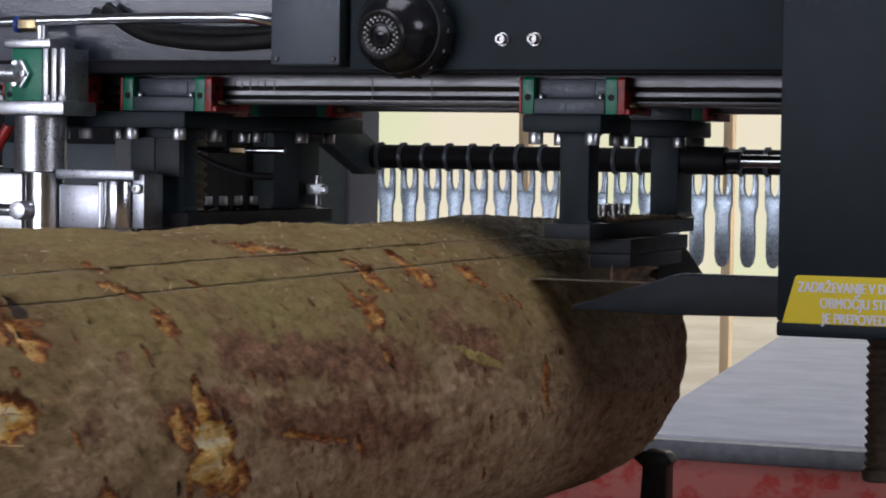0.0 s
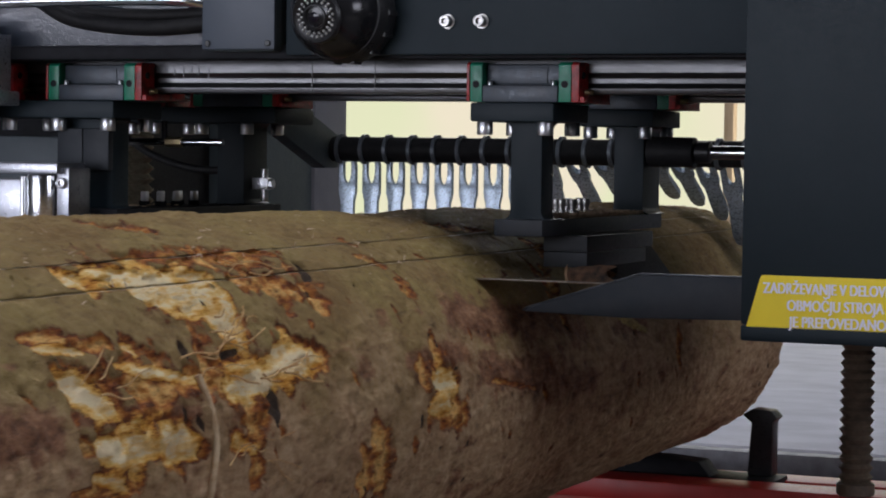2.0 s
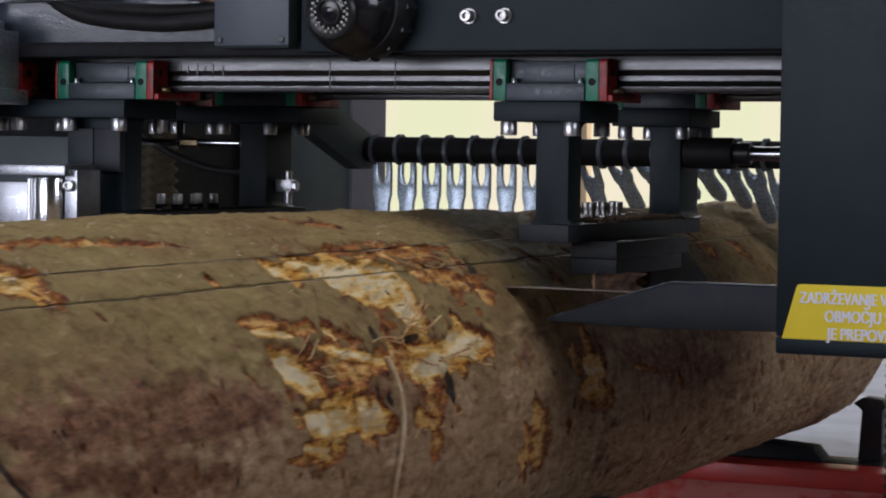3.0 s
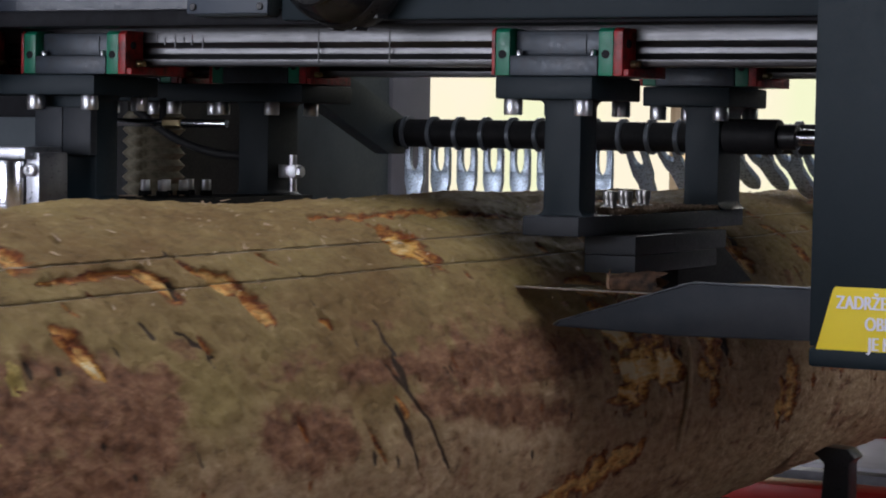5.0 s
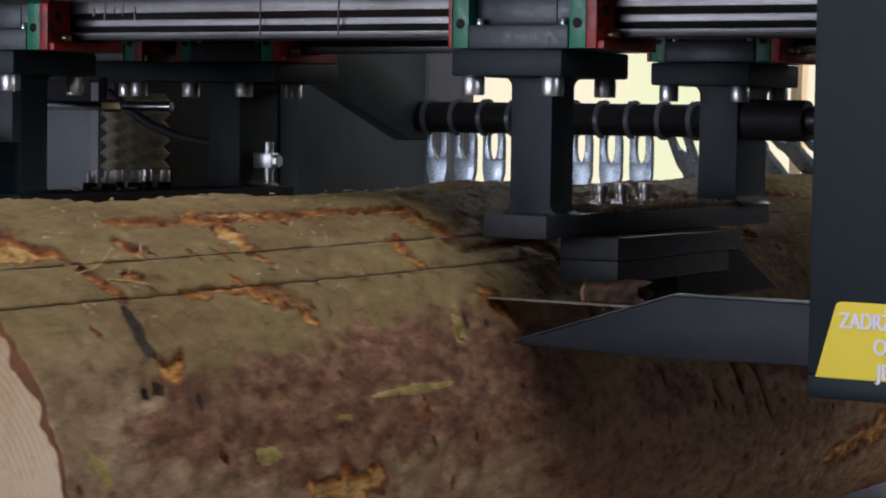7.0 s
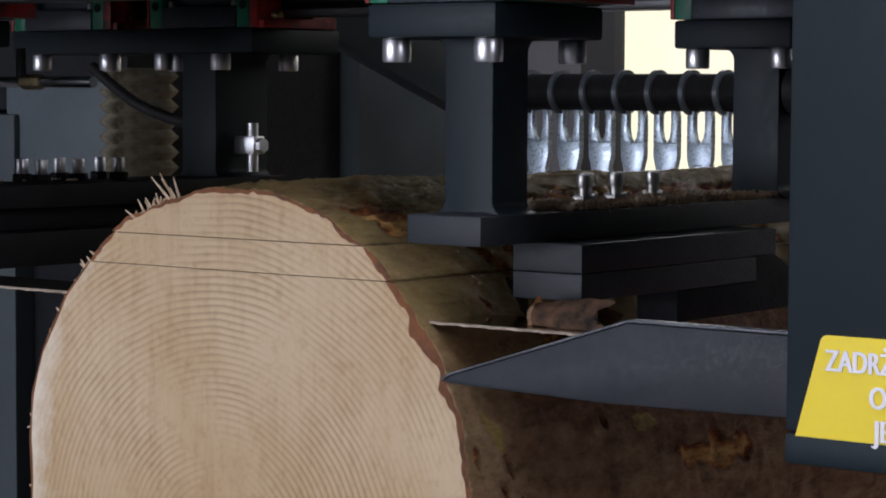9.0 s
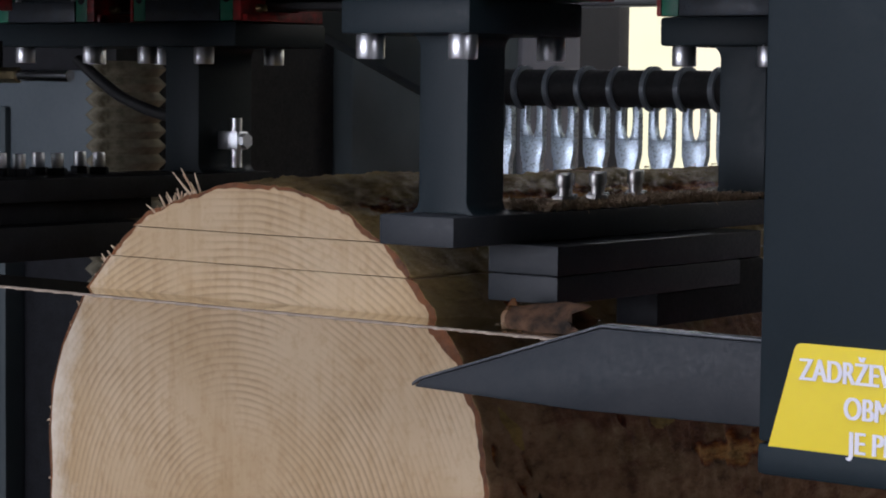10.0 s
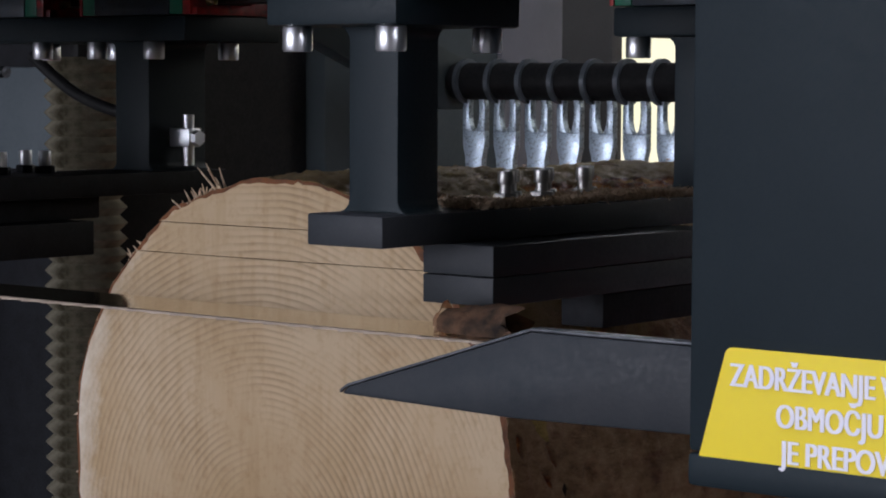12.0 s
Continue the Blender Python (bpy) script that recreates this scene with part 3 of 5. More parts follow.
part("outer_sheet", B(0.794, 0.80, -0.0688, 0.62, 1.022, 2.40, bev=0.002), ANTHRACITE, cover)
part("top_sheet", B(0.354, 0.80, -0.075, 0.63, 2.401, 2.407, bev=0.002), ANTHRACITE, cover)

sticker = thing("warning_sticker", (0.47, -0.0755, 1.05), "yellow safety sticker with white printed words", "sticker")


def rounded(pts, r, n=4):
    out = []
    for i, p in enumerate(pts):
        p, a, b = Vector(p), Vector(pts[i - 1]), Vector(pts[(i + 1) % len(pts)])
        u, v = (a - p).normalized() * r, (b - p).normalized() * r
        for k in range(n + 1):
            t = k / n
            out.append(tuple((p + u) * (1 - t) ** 2 + p * 2 * t * (1 - t) + (p + v) * t * t))
    return out


part("film", prism(bmesh.new(), rounded([(0.3605, 1.0165), (0.378, 1.0805), (0.590, 1.0805), (0.572, 1.0165)], 0.004), "y", -0.0758, -0.0751, 0), YELLOW, sticker)
for text, x, z, size in (("ZADRŽEVANJE V DELOVNEM", 0.4655, 1.0600, 0.0178), ("OBMOČJU STROJA", 0.4655, 1.0405, 0.0178), ("JE PREPOVEDANO", 0.4690, 1.0215, 0.0178)):
    cu = bpy.data.curves.new("lettering", "FONT")
    cu.body, cu.size, cu.align_x, cu.extrude, cu.offset = text, size, "CENTER", 0.0002, 0.0
    tmp = new("lettering_source", cu)
    me = bpy.data.meshes.new_from_object(tmp.evaluated_get(bpy.context.evaluated_depsgraph_get()))
    bpy.data.objects.remove(tmp)
    width = max(v.co.x for v in me.vertices) - min(v.co.x for v in me.vertices)
    sx = {"Z": 0.168, "O": 0.112, "J": 0.113}[text[0]] / width
    for v in me.vertices:
        v.co = Vector((x + v.co.x * sx, -0.0762 - v.co.z, z + v.co.y)) - sticker.location
    me.materials.clear()
    me.materials.append(WHITE)
    bm = bmesh.new()
    for k, shift in enumerate((-0.0006, -0.0002, 0.0002, 0.0006)):
        for v in me.vertices:
            v.co.x, v.co.y = v.co.x + shift - (0.0 if k == 0 else (-0.0006, -0.0002, 0.0002)[k - 1]), v.co.y - 0.00003
        bm.from_mesh(me)
    bm.to_mesh(me)
    bm.free()
    ob = new("lettering", me)
    ob.parent = sticker
    tagged(ob, "white printed warning words")

# wedge-shaped band guard reaching from the cover towards the log
guard = thing("band_guard", (0.25, -0.02, 1.03), "anthracite pointed sheet-steel guard in front of the saw band", "blade guard")
part("plate", prism(bmesh.new(), [(0.068, 1.0235), (0.074, 1.0285), (0.217, 1.0735), (0.353, 1.0735), (0.353, 1.0235), (0.20, 1.0205)], "y", -0.034, -0.022, 0.0018), DUSTYPAINT, guard)
part("top_fold", prism(bmesh.new(), [(0.20, -0.0218), (0.353, -0.0218), (0.353, -0.004), (0.225, -0.004)], "z", 1.0695, 1.0725, 0.0008), DUSTYPAINT, guard)

# lighter strip paints the bright line along the guard's upper edge
part("bright_edge", prism(bmesh.new(), [(0.0665, 1.0240), (0.0665, 1.0262), (0.0725, 1.0302), (0.2165, 1.0756), (0.353, 1.0756), (0.353, 1.0738), (0.2170, 1.0738), (0.0735, 1.0286)], "y", -0.0335, -0.0225, 0.0004),
     material("bright_edge_grey", (0.085, 0.09, 0.10), 0.4, 0.4, (0.035, 0.04, 0.047), 45, 0.2), guard, "lighter strip along the upper edge")

# the saw band
band = thing("saw_band", (-0.3, 0.05, 1.06), "thin polished steel saw band running through the log", "saw blade")
part("band", B(-1.2, 0.353, 0.0, 0.068, 1.0591, 1.0605, bev=0), BLADE, band)
bm = bmesh.new()
for i in range(70):
    x = -1.19 + 0.022 * i
    prism(bm, [(x, -0.0002), (x + 0.0215, -0.0002), (x + 0.0215, -0.0022), (x + 0.016, -0.0035), (x + 0.009, -0.0040), (x + 0.002, -0.0075), (x, -0.0075)], "z", 1.0590, 1.0606, 0)
part("teeth", bm, material("dusty_tooth_steel", (0.30, 0.24, 0.19), 0.55, 0.5, (0.20, 0.155, 0.12), 60, 0.2), band, "dusty set teeth")


# ---- carriages and band guides ----
def carriage_block(parent, x0, yc, end="right"):
    """A linear-rail carriage: grey body, green end caps, red wiper plates."""
    ya, yb = yc - 0.06, yc + 0.06
    bm = bmesh.new()
    box(bm, x0 + 0.018, x0 + 0.118, ya, yb, 1.2805, 1.302, bev=0.002)
    box(bm, x0 + 0.0182, x0 + 0.1178, ya + 0.014, yc - 0.0235, 1.302, 1.3285, bev=0.003)
    box(bm, x0 + 0.0182, x0 + 0.1178, yc + 0.0235, yb - 0.014, 1.302, 1.3285, bev=0.003)
    body = part("carriage_body", bm, BLOCKGREY, parent)
    part("body_inset", B(x0 + 0.036, x0 + 0.100, ya + 0.0125, ya + 0.0139, 1.304, 1.3245, bev=0.0006), BLOCKGREY, parent)
    for k, a in enumerate((x0 + 0.001, x0 + 0.1185)):
        prof = [(ya + 0.001, 1.281), (ya + 0.001, 1.327), (ya + 0.006, 1.3305), (yc - 0.0235, 1.3305), (yc - 0.0235, 1.2905), (yc + 0.0235, 1.2905),
                (yc + 0.0235, 1.3305), (yb - 0.006, 1.3305), (yb - 0.001, 1.327), (yb - 0.001, 1.281)]
        part("end_cap", prism(bmesh.new(), prof, "x", a, a + 0.0165, 0.0012), GREEN, parent, "green plastic end cap")
        part("cap_hole", lathe(bmesh.new(), [(0.0046, 0), (0.0046, 0.0006), (0.0003, 0.0006)], (a + 0.0082, ya + 0.0012, 1.303), (0, -1, 0), 14), STEEL_DARK, parent)
        b0 = a - 0.0045 if k == 0 else a + 0.0168
        part("wiper_plate", prism(bmesh.new(), prof, "x", b0, b0 + 0.004 + 0.006 * k, 0.0008), RED, parent, "red wiper plate")
        if k:
            for y in (ya + 0.015, yb - 0.015):
                part("wiper_screw", lathe(bmesh.new(), [(0.0045, 0), (0.0045, 0.002), (0.003, 0.003), (0.0004, 0.003)], (b0 + 0.0102, y, 1.314), (1, 0, 0), 12), STEEL_DARK, parent)
            part("wiper_tab", B(b0 + 0.0005, b0 + 0.016, ya + 0.004, ya + 0.05, 1.2808, 1.288, bev=0.001), RED, parent)
            part("grease_nipple", lathe(bmesh.new(), [(0.004, 0), (0.004, 0.004), (0.0025, 0.006), (0.0035, 0.009), (0.001, 0.011)], (b0 + 0.0102, yc - 0.035, 1.2935), (1, 0, 0), 12), BRASS, parent)
    for x in (x0 + 0.026, x0 + 0.110):
        part("stop_screw", lathe(bmesh.new(), [(0.0032, 0), (0.0032, 0.005), (0.0024, 0.006), (0.0003, 0.006)], (x, ya + 0.007, 1.302), (0, 0, 1), 12), ZINC, parent)


def mount_plate(parent, x0, x1, yc, bolts):
    part("mount_plate", B(x0, x1, yc - 0.065, yc + 0.065, 1.2565, 1.2800, bev=0.003), ANTHRACITE, parent)
    for x in bolts:
        for y in (yc - 0.05, yc + 0.05):
            cap_screw(parent, x, y, 1.2564)


def flared(x0, x1, z0, z1, flare):
    """A column outline with filleted flares at the head and the foot."""
    left_foot = [(x0 - flare + flare * math.sin(radians(i * 15)), z0 + flare - flare * math.cos(radians(i * 15))) for i in range(7)]
    left_head = [(x0 - flare + flare * math.cos(radians(i * 15)), z1 - flare + flare * math.sin(radians(i * 15))) for i in range(7)]
    right_head = [(x1 + flare - flare * math.cos(radians(90 - i * 15)), z1 - flare + flare * math.sin(radians(90 - i * 15))) for i in range(7)]
    right_foot = [(x1 + flare - flare * math.cos(radians(i * 15)), z0 + flare - flare * math.sin(radians(i * 15))) for i in range(7)]
    return left_foot + left_head + right_head + right_foot


gr = thing("band_guide", (0.05, 0.22, 1.07), "anthracite saw band guide hanging from two rail carriages", "band guide", "band guides")
for yc in (0.05, 0.45):
    carriage_block(gr, -0.0185, yc)
    mount_plate(gr, -0.0145, 0.0965, yc, (0.0, 0.08))
part("front_column", prism(bmesh.new(), flared(0.0275, 0.0690, 1.1352, 1.2563, 0.009), "y", 0.020, 0.062, 0.0012), ANTHRACITE, gr)
part("rear_column", prism(bmesh.new(), flared(0.0375, 0.0805, 1.1352, 1.2563, 0.010), "y", 0.395, 0.470, 0.0012), ANTHRACITE, gr)
part("foot_plate", B(0.0185, 0.0825, -0.011, 0.478, 1.1145, 1.1350, bev=0.0015), DUSTYPAINT, gr)
part("guide_block", B(0.058, 0.117, 0.06, 0.33, 1.094, 1.1143, bev=0.0012), DUSTYPAINT, gr)
part("guide_shoe", B(0.058, 0.117, 0.06, 0.30, 1.0745, 1.0935, bev=0.0012), DUSTYPAINT, gr)
part("back_cheek", prism(bmesh.new(), [(0.301, 1.0935), (0.335, 1.0935), (0.43, 1.050), (0.19, 1.050), (0.19, 1.0740), (0.301, 1.0740)], "x", 0.078, 0.114, 0.0015), STEEL_DARK, gr)
for y in (0.175, 0.218, 0.270):
    for x, j in ((0.040, 0.0), (0.022, 0.029)):
        part("lock_nut", lathe(bmesh.new(), [(0.0088, 0), (0.0092, 0.0008), (0.0092, 0.0062), (0.0086, 0.007), (0.005, 0.007)], (x, y + j, 1.1352), (0, 0, 1), 6), SCREW, gr)
        part("stud", R((x, y + j, 1.142), (x, y + j, 1.149), 0.0045, seg=12), SCREW, gr)
        cap_screw(gr, x, y + j, 1.1485, 0.0060, 0.0095, 1, "adjusting_screw", SCREW)
part("piston_sleeve", R((0.082, 0.415, 1.222), (0.150, 0.415, 1.222), 0.021, seg=28, bev=0.003), RUBBER, gr)
part("sleeve_nut", R((0.150, 0.415, 1.222), (0.172, 0.415, 1.222), 0.015, seg=28, bev=0.002), BLACK, gr)
part("piston_rod", R((0.172, 0.415, 1.222), (0.352, 0.415, 1.222), 0.0095, seg=20), CHROME, gr, "chrome piston rod")

gl = thing("band_guide", (-0.56, 0.22, 1.07), "anthracite saw band guide with fittings hanging from rail carriages", "band guide", "band guides")
for yc in (0.05, 0.45):
    carriage_block(gl, -0.634, yc)
    carriage_block(gl, -0.834, yc)
    mount_plate(gl, -0.83, -0.528 if yc < 0.2 else -0.49, yc, (-0.80, -0.70, -0.622, -0.545))
part("front_column", prism(bmesh.new(), flared(-0.626, -0.549, 1.1352, 1.2563, 0.008), "y", 0.020, 0.062, 0.0012), ANTHRACITE, gl)
part("rear_column", prism(bmesh.new(), flared(-0.592, -0.547, 1.1352, 1.2563, 0.008), "y", 0.395, 0.470, 0.0012), ANTHRACITE, gl)
part("foot_plate", B(-0.610, -0.5265, -0.005, 0.478, 1.1145, 1.1350, bev=0.0015), STEEL_DARK, gl)
part("guide_block", B(-0.640, -0.545, 0.03, 0.33, 1.094, 1.1143, bev=0.0012), STEEL_DARK, gl)
part("guide_shoe", B(-0.640, -0.520, 0.03, 0.30, 1.063, 1.0935, bev=0.0012), STEEL_DARK, gl)
for y in (0.19, 0.236, 0.288):
    for x in (-0.598, -0.572):
        part("lock_nut", lathe(bmesh.new(), [(0.0088, 0), (0.0092, 0.0008), (0.0092, 0.0062), (0.0086, 0.007), (0.005, 0.007)], (x, y, 1.1352), (0, 0, 1), 6), STEEL_DARK, gl)
        cap_screw(gl, x, y, 1.1422, 0.0058, 0.0135, 1, "adjusting_screw", ZINC)
part("piston_rod", R((-0.66, 0.13, 1.2265), (-0.44, 0.13, 1.2265), 0.0050, seg=16), CHROME, gl, "chrome piston rod")
part("rod_nut", R((-0.529, 0.13, 1.2265), (-0.504, 0.13, 1.2265), 0.0068, seg=6), BRASS, gl)
part("rod_clamp", R((-0.532, 0.13, 1.226), (-0.532, 0.13, 1.2562), 0.0045, seg=12), STEEL_DARK, gl)
for x0, x1 in ((-0.628, -0.5885), (-0.5875, -0.5475)):
    part("clamp_block", B(x0, x1, 0.006, 0.0195, 1.187, 1.243, bev=0.002), DUSTYPAINT, gl)
part("release_lever", R((-0.866, 0.0, 1.205), (-0.826, 0.0, 1.2645), 0.0085, seg=14, bev=0.002), REDPAINT, gl, "red release lever")
fy = 0.43
part("tee_fitting", B(-0.561, -0.521, fy - 0.008, fy + 0.008, 1.1575, 1.1750, bev=0.0015), ZINC, gl, "bright zinc tee fitting")
part("tee_nut", R((-0.521, fy, 1.166), (-0.515, fy, 1.166), 0.0075, seg=6, bev=0.0), ZINC, gl)
part("tee_stem", R((-0.530, fy, 1.140), (-0.530, fy, 1.188), 0.0055, seg=14), ZINC, gl)

sag = thing("cable_hose", (-0.7, 0.5, 1.19), "thin black hose sagging behind the band guide", "hose")
tube("hose", [(-0.83, 0.5, 1.245), (-0.79, 0.5, 1.220), (-0.755, 0.5, 1.203), (-0.70, 0.5, 1.188), (-0.645, 0.5, 1.185), (-0.60, 0.48, 1.20)], 0.0062, RUBBER, sag, 12)

# sawdust lying on the guide's foot plate
bm = bmesh.new()
rnd = random.Random(4)
for i in range(3600):
    y = 0.095 + 0.375 * rnd.random()
    x = 0.022 + 0.059 * rnd.random() ** 0.7
    z = 1.1354 + 0.0055 * rnd.random() * (0.35 + 0.65 * abs(math.sin(17 * y)))
    a, l, w = rnd.random() * 6.3, 0.0014 + 0.0034 * rnd.random() ** 2, 0.0009
    d, n = Vector((math.cos(a) * l, math.sin(a) * l, 0.006 * (rnd.random() - 0.3))), Vector((-math.sin(a) * w, math.cos(a) * w, 0.0008))
    p = Vector((x, y, z))
    q = [bm.verts.new(v) for v in (p - d, p + n, p + d, p - n, p + Vector((0, 0, 0.0016)))]
    for f in ((0, 1, 4), (1, 2, 4), (2, 3, 4), (3, 0, 4), (3, 2, 1, 0)):
        bm.faces.new([q[k] for k in f])
solid("sawdust", bm, SAWDUST, "loose reddish sawdust heaped on the guide plate", "sawdust", "stuff")

# torn bark strip caught between the guide shoe and the band
strip = thing("bark_strip", (0.128, 0.03, 1.0606), "curled strip of torn brown bark lying on the saw band", "bark")


def bark_curl(x0, x1, n, thick, ragged):
    """A half-rolled shell of bark whose far edge is torn."""
    bm = bmesh.new()
    rows = []
    for i in range(n):
        u = i / (n - 1)
        ring = []
        for k in range(13):
            a = radians(-8 + 196 * k / 12)
            x = x0 + (x1 - x0) * u + (ragged * u * math.sin(5.1 * k + 1.0) if i == n - 1 else 0.0)
            r = 0.0135 + 0.0016 * math.sin(3 * a + 4 * u) + 0.0006 * math.sin(17 * u + 5 * a)
            ring.append(bm.verts.new((x + 0.006 * math.cos(a), 0.032 - 1.25 * r * math.cos(a), 1.0632 + r * (0.95 + 0.25 * u) * math.sin(a))))
        rows.append(ring)
    for p, q in zip(rows, rows[1:]):
        for k in range(12):
            bm.faces.new((p[k], q[k], q[k + 1], p[k + 1]))
    bmesh.ops.solidify(bm, geom=bm.faces[:], thickness=thick)
    return bm


part("bark", bark_curl(0.1012, 0.158, 12, 0.0035, 0.009), material("torn_bark", (0.22, 0.12, 0.07), 0.8, 0, (0.03, 0.024, 0.02), 55, 0.8, 200), strip)
part("torn_end", bark_curl(0.098, 0.101, 3, 0.0050, 0.0), material("pale_torn_bast", (0.62, 0.42, 0.27), 0.8, 0, (0.45, 0.26, 0.15), 60, 0.5), strip, "pale torn end")

# ---- valve cylinder and bracket on the beam's far end ----
vc = thing("tensioning_cylinder", (-0.76, -0.06, 1.11), "machined aluminium tensioning cylinder with a green valve block", "cylinder")
cy = -0.075
part("valve_block", B(-0.792, -0.742, cy - 0.034, cy + 0.03, 1.292, 1.366, bev=0.002), GREEN, vc, "green valve block")
part("block_cap", B(-0.805, -0.728, cy - 0.036, cy + 0.032, 1.3665, 1.380, bev=0.003), ALU, vc)
for x in (-0.742, -0.728, -0.714):
    part("cooling_fin", B(x + 0.001, x + 0.009, cy - 0.034, cy + 0.03, 1.292, 1.3662, bev=0.001), ALU, vc)
part("flange", B(-0.825, -0.700, cy - 0.045, cy + 0.045, 1.272, 1.2915, bev=0.003), ALU, vc)
part("barrel", lathe(bmesh.new(), [(0.035, 0), (0.037, 0.002), (0.037, 0.08), (0.035, 0.082)], (-0.765, cy, 1.190), (0, 0, 1), 40), ALU, vc)
part("piston", lathe(bmesh.new(), [(0.0275, 0), (0.0275, 0.079)], (-0.757, cy, 1.1105), (0, 0, 1), 36), CHROME, vc)
part("side_pin", R((-0.815, cy - 0.034, 1.136), (-0.765, cy - 0.034, 1.136), 0.009, seg=20, bev=0.002), CHROME, vc)
part("pin_boss", R((-0.775, cy - 0.046, 1.136), (-0.775, cy - 0.02, 1.136), 0.0135, seg=22, bev=0.002), ALU, vc)
part("port_flange", prism(bmesh.new(), rounded([(-0.793, 1.330), (-0.772, 1.352), (-0.758, 1.330), (-0.772, 1.308)], 0.005), "y", cy - 0.043, cy - 0.0345, 0.001), ZINC, vc)
part("port_tube", R((-0.86, cy - 0.05, 1.330), (-0.772, cy - 0.05, 1.330), 0.0125, seg=20), ALU, vc)
for dx, dz in ((-0.007, 0.014), (-0.007, -0.014), (0.006, 0.0)):
    part("flange_screw", lathe(bmesh.new(), [(0.005, 0), (0.005, 0.004), (0.004, 0.005), (0.0004, 0.005)], (-0.772 + dx, cy - 0.044, 1.330 + dz), (0, -1, 0), 12), ZINC, vc)
for x in (-0.815, -0.736, -0.71):
    cap_screw(vc, x, cy - 0.03, 1.2918, 0.006, 0.008, 1)
part("elbow", R((-0.765, cy, 1.380), (-0.765, cy, 1.40), 0.008, seg=16), ZINC, vc)
part("elbow_nut", R((-0.80, cy, 1.402), (-0.77, cy, 1.402), 0.011, seg=6, bev=0.001), BRASS, vc)
part("elbow_ring", R((-0.806, cy, 1.402), (-0.800, cy, 1.402), 0.012, seg=18), material("blue_plastic", (0.02, 0.06, 0.35), 0.4), vc)
br = thing("cylinder_bracket", (-0.66, -0.05, 1.11), "welded bright steel bracket below the tensioning cylinder", "bracket")
part("top_plate", B(-0.725, -0.598, cy - 0.02, cy + 0.05, 1.182, 1.196, bev=0.002), RAWSTEEL, br)
part("back_plate", B(-0.960, -0.823, -0.030, -0.018, 1.090, 1.188, bev=0.003), ALU, br)
part("web", B(-0.725, -0.655, cy - 0.01, cy + 0.04, 1.112, 1.174, bev=0.002), RAWSTEEL, br)
part("post", R((-0.632, cy, 1.113), (-0.632, cy, 1.181), 0.022, seg=28, bev=0.002), CHROME, br)
part("weld_bead", R((-0.655, cy - 0.012, 1.115), (-0.655, cy - 0.012, 1.178), 0.004, seg=10), ZINC, br)
part("end_plate", B(-0.609, -0.590, cy - 0.004, cy + 0.05, 1.114, 1.190, bev=0.002), RAWSTEEL, br)
part("end_screw", lathe(bmesh.new(), [(0.0075, 0), (0.0075, 0.006), (0.006, 0.007), (0.0035, 0.007), (0.003, 0.003), (0.0003, 0.003)], (-0.599, cy - 0.005, 1.170), (0, -1, 0), 18), ZINC, br)

vc.location.x += 0.036
br.location.x += 0.034

hyd = thing("hydraulic_pipe", (-0.6, -0.09, 1.4), "bright steel hydraulic pipe along the beam", "pipe")
tube("pipe", [(-1.2, -0.075, 1.402), (-0.9, -0.075, 1.404), (-0.6, -0.075, 1.409), (-0.46, -0.072, 1.4095), (-0.40, -0.066, 1.408), (-0.363, -0.05, 1.402)], 0.0075, CHROME, hyd, 16)
hose = thing("cable_hose", (-0.5, -0.05, 1.385), "black ribbed cable hose hanging along the beam", "hose")
tube("hose", [(-0.64, -0.045, 1.425), (-0.58, -0.055, 1.392), (-0.52, -0.058, 1.379), (-0.45, -0.058, 1.374), (-0.40, -0.056, 1.376), (-0.364, -0.05, 1.380)], 0.011, RUBBER, hose, 14)
tube("hose", [(-0.66, -0.045, 1.42), (-0.58, -0.052, 1.400), (-0.50, -0.055, 1.392), (-0.43, -0.055, 1.390), (-0.364, -0.05, 1.393)], 0.008, RUBBER, hose, 14)

# ---- rear of the machine: stand, spindle, swing arm ----
stand = thing("machine_stand", (-1.0, 1.2, 0), "grey painted steel upright of the saw frame", "machine frame")
part("upright", B(-1.02, -0.97, 1.12, 1.49, 0, 1.75, bev=0.004), DARKPANEL, stand)
# black plate added where only darkness shows beside the upright
part("dark_filler", B(-1.03, -1.0, 0.72, 1.118, 0, 1.75, bev=0.004), RUBBER, stand, "black plate added to fill a dark void")
part("outer_post", B(-1.06, -0.965, 1.493, 1.64, 0, 2.3, bev=0.004), GREYPANEL, stand)
part("side_panel", B(-1.16, -1.045, 0.86, 0.90, 0, 1.7, bev=0.004), GREYPANEL, stand)
part("grey_panel", B(-1.455, -1.172, 0.930, 0.9495, 1.10, 1.236, bev=0.003), BLUEPANEL, stand, "blue-grey sheet panel")
# two dark boxes added to keep the far left black against the gateway
part("dark_backing", B(-2.6, -1.17, 0.95, 1.30, 1.19, 2.3, bev=0.01), STEEL_DARK, stand)
part("dark_backing_low", B(-1.425, -1.17, 0.95, 1.30, 0.0, 1.188, bev=0.006), STEEL_DARK, stand)
part("pale_door", B(-2.6, -1.428, 0.92, 1.29, 0.0, 1.186, bev=0.006), DARKPANEL, stand, "grey cabinet door")
spindle = thing("spindle_bellows", (-0.89, 0.63, 0), "dusty pale bellows round the lifting spindle", "bellows")
FOLD_ME = finish(lathe(bmesh.new(), [(0.037, 0), (0.0452, 0.0078), (0.046, 0.00875), (0.0452, 0.0097), (0.037, 0.0175)], (0, 0, 0), (0, 0, 1), 28), "fold", BELLOWS)
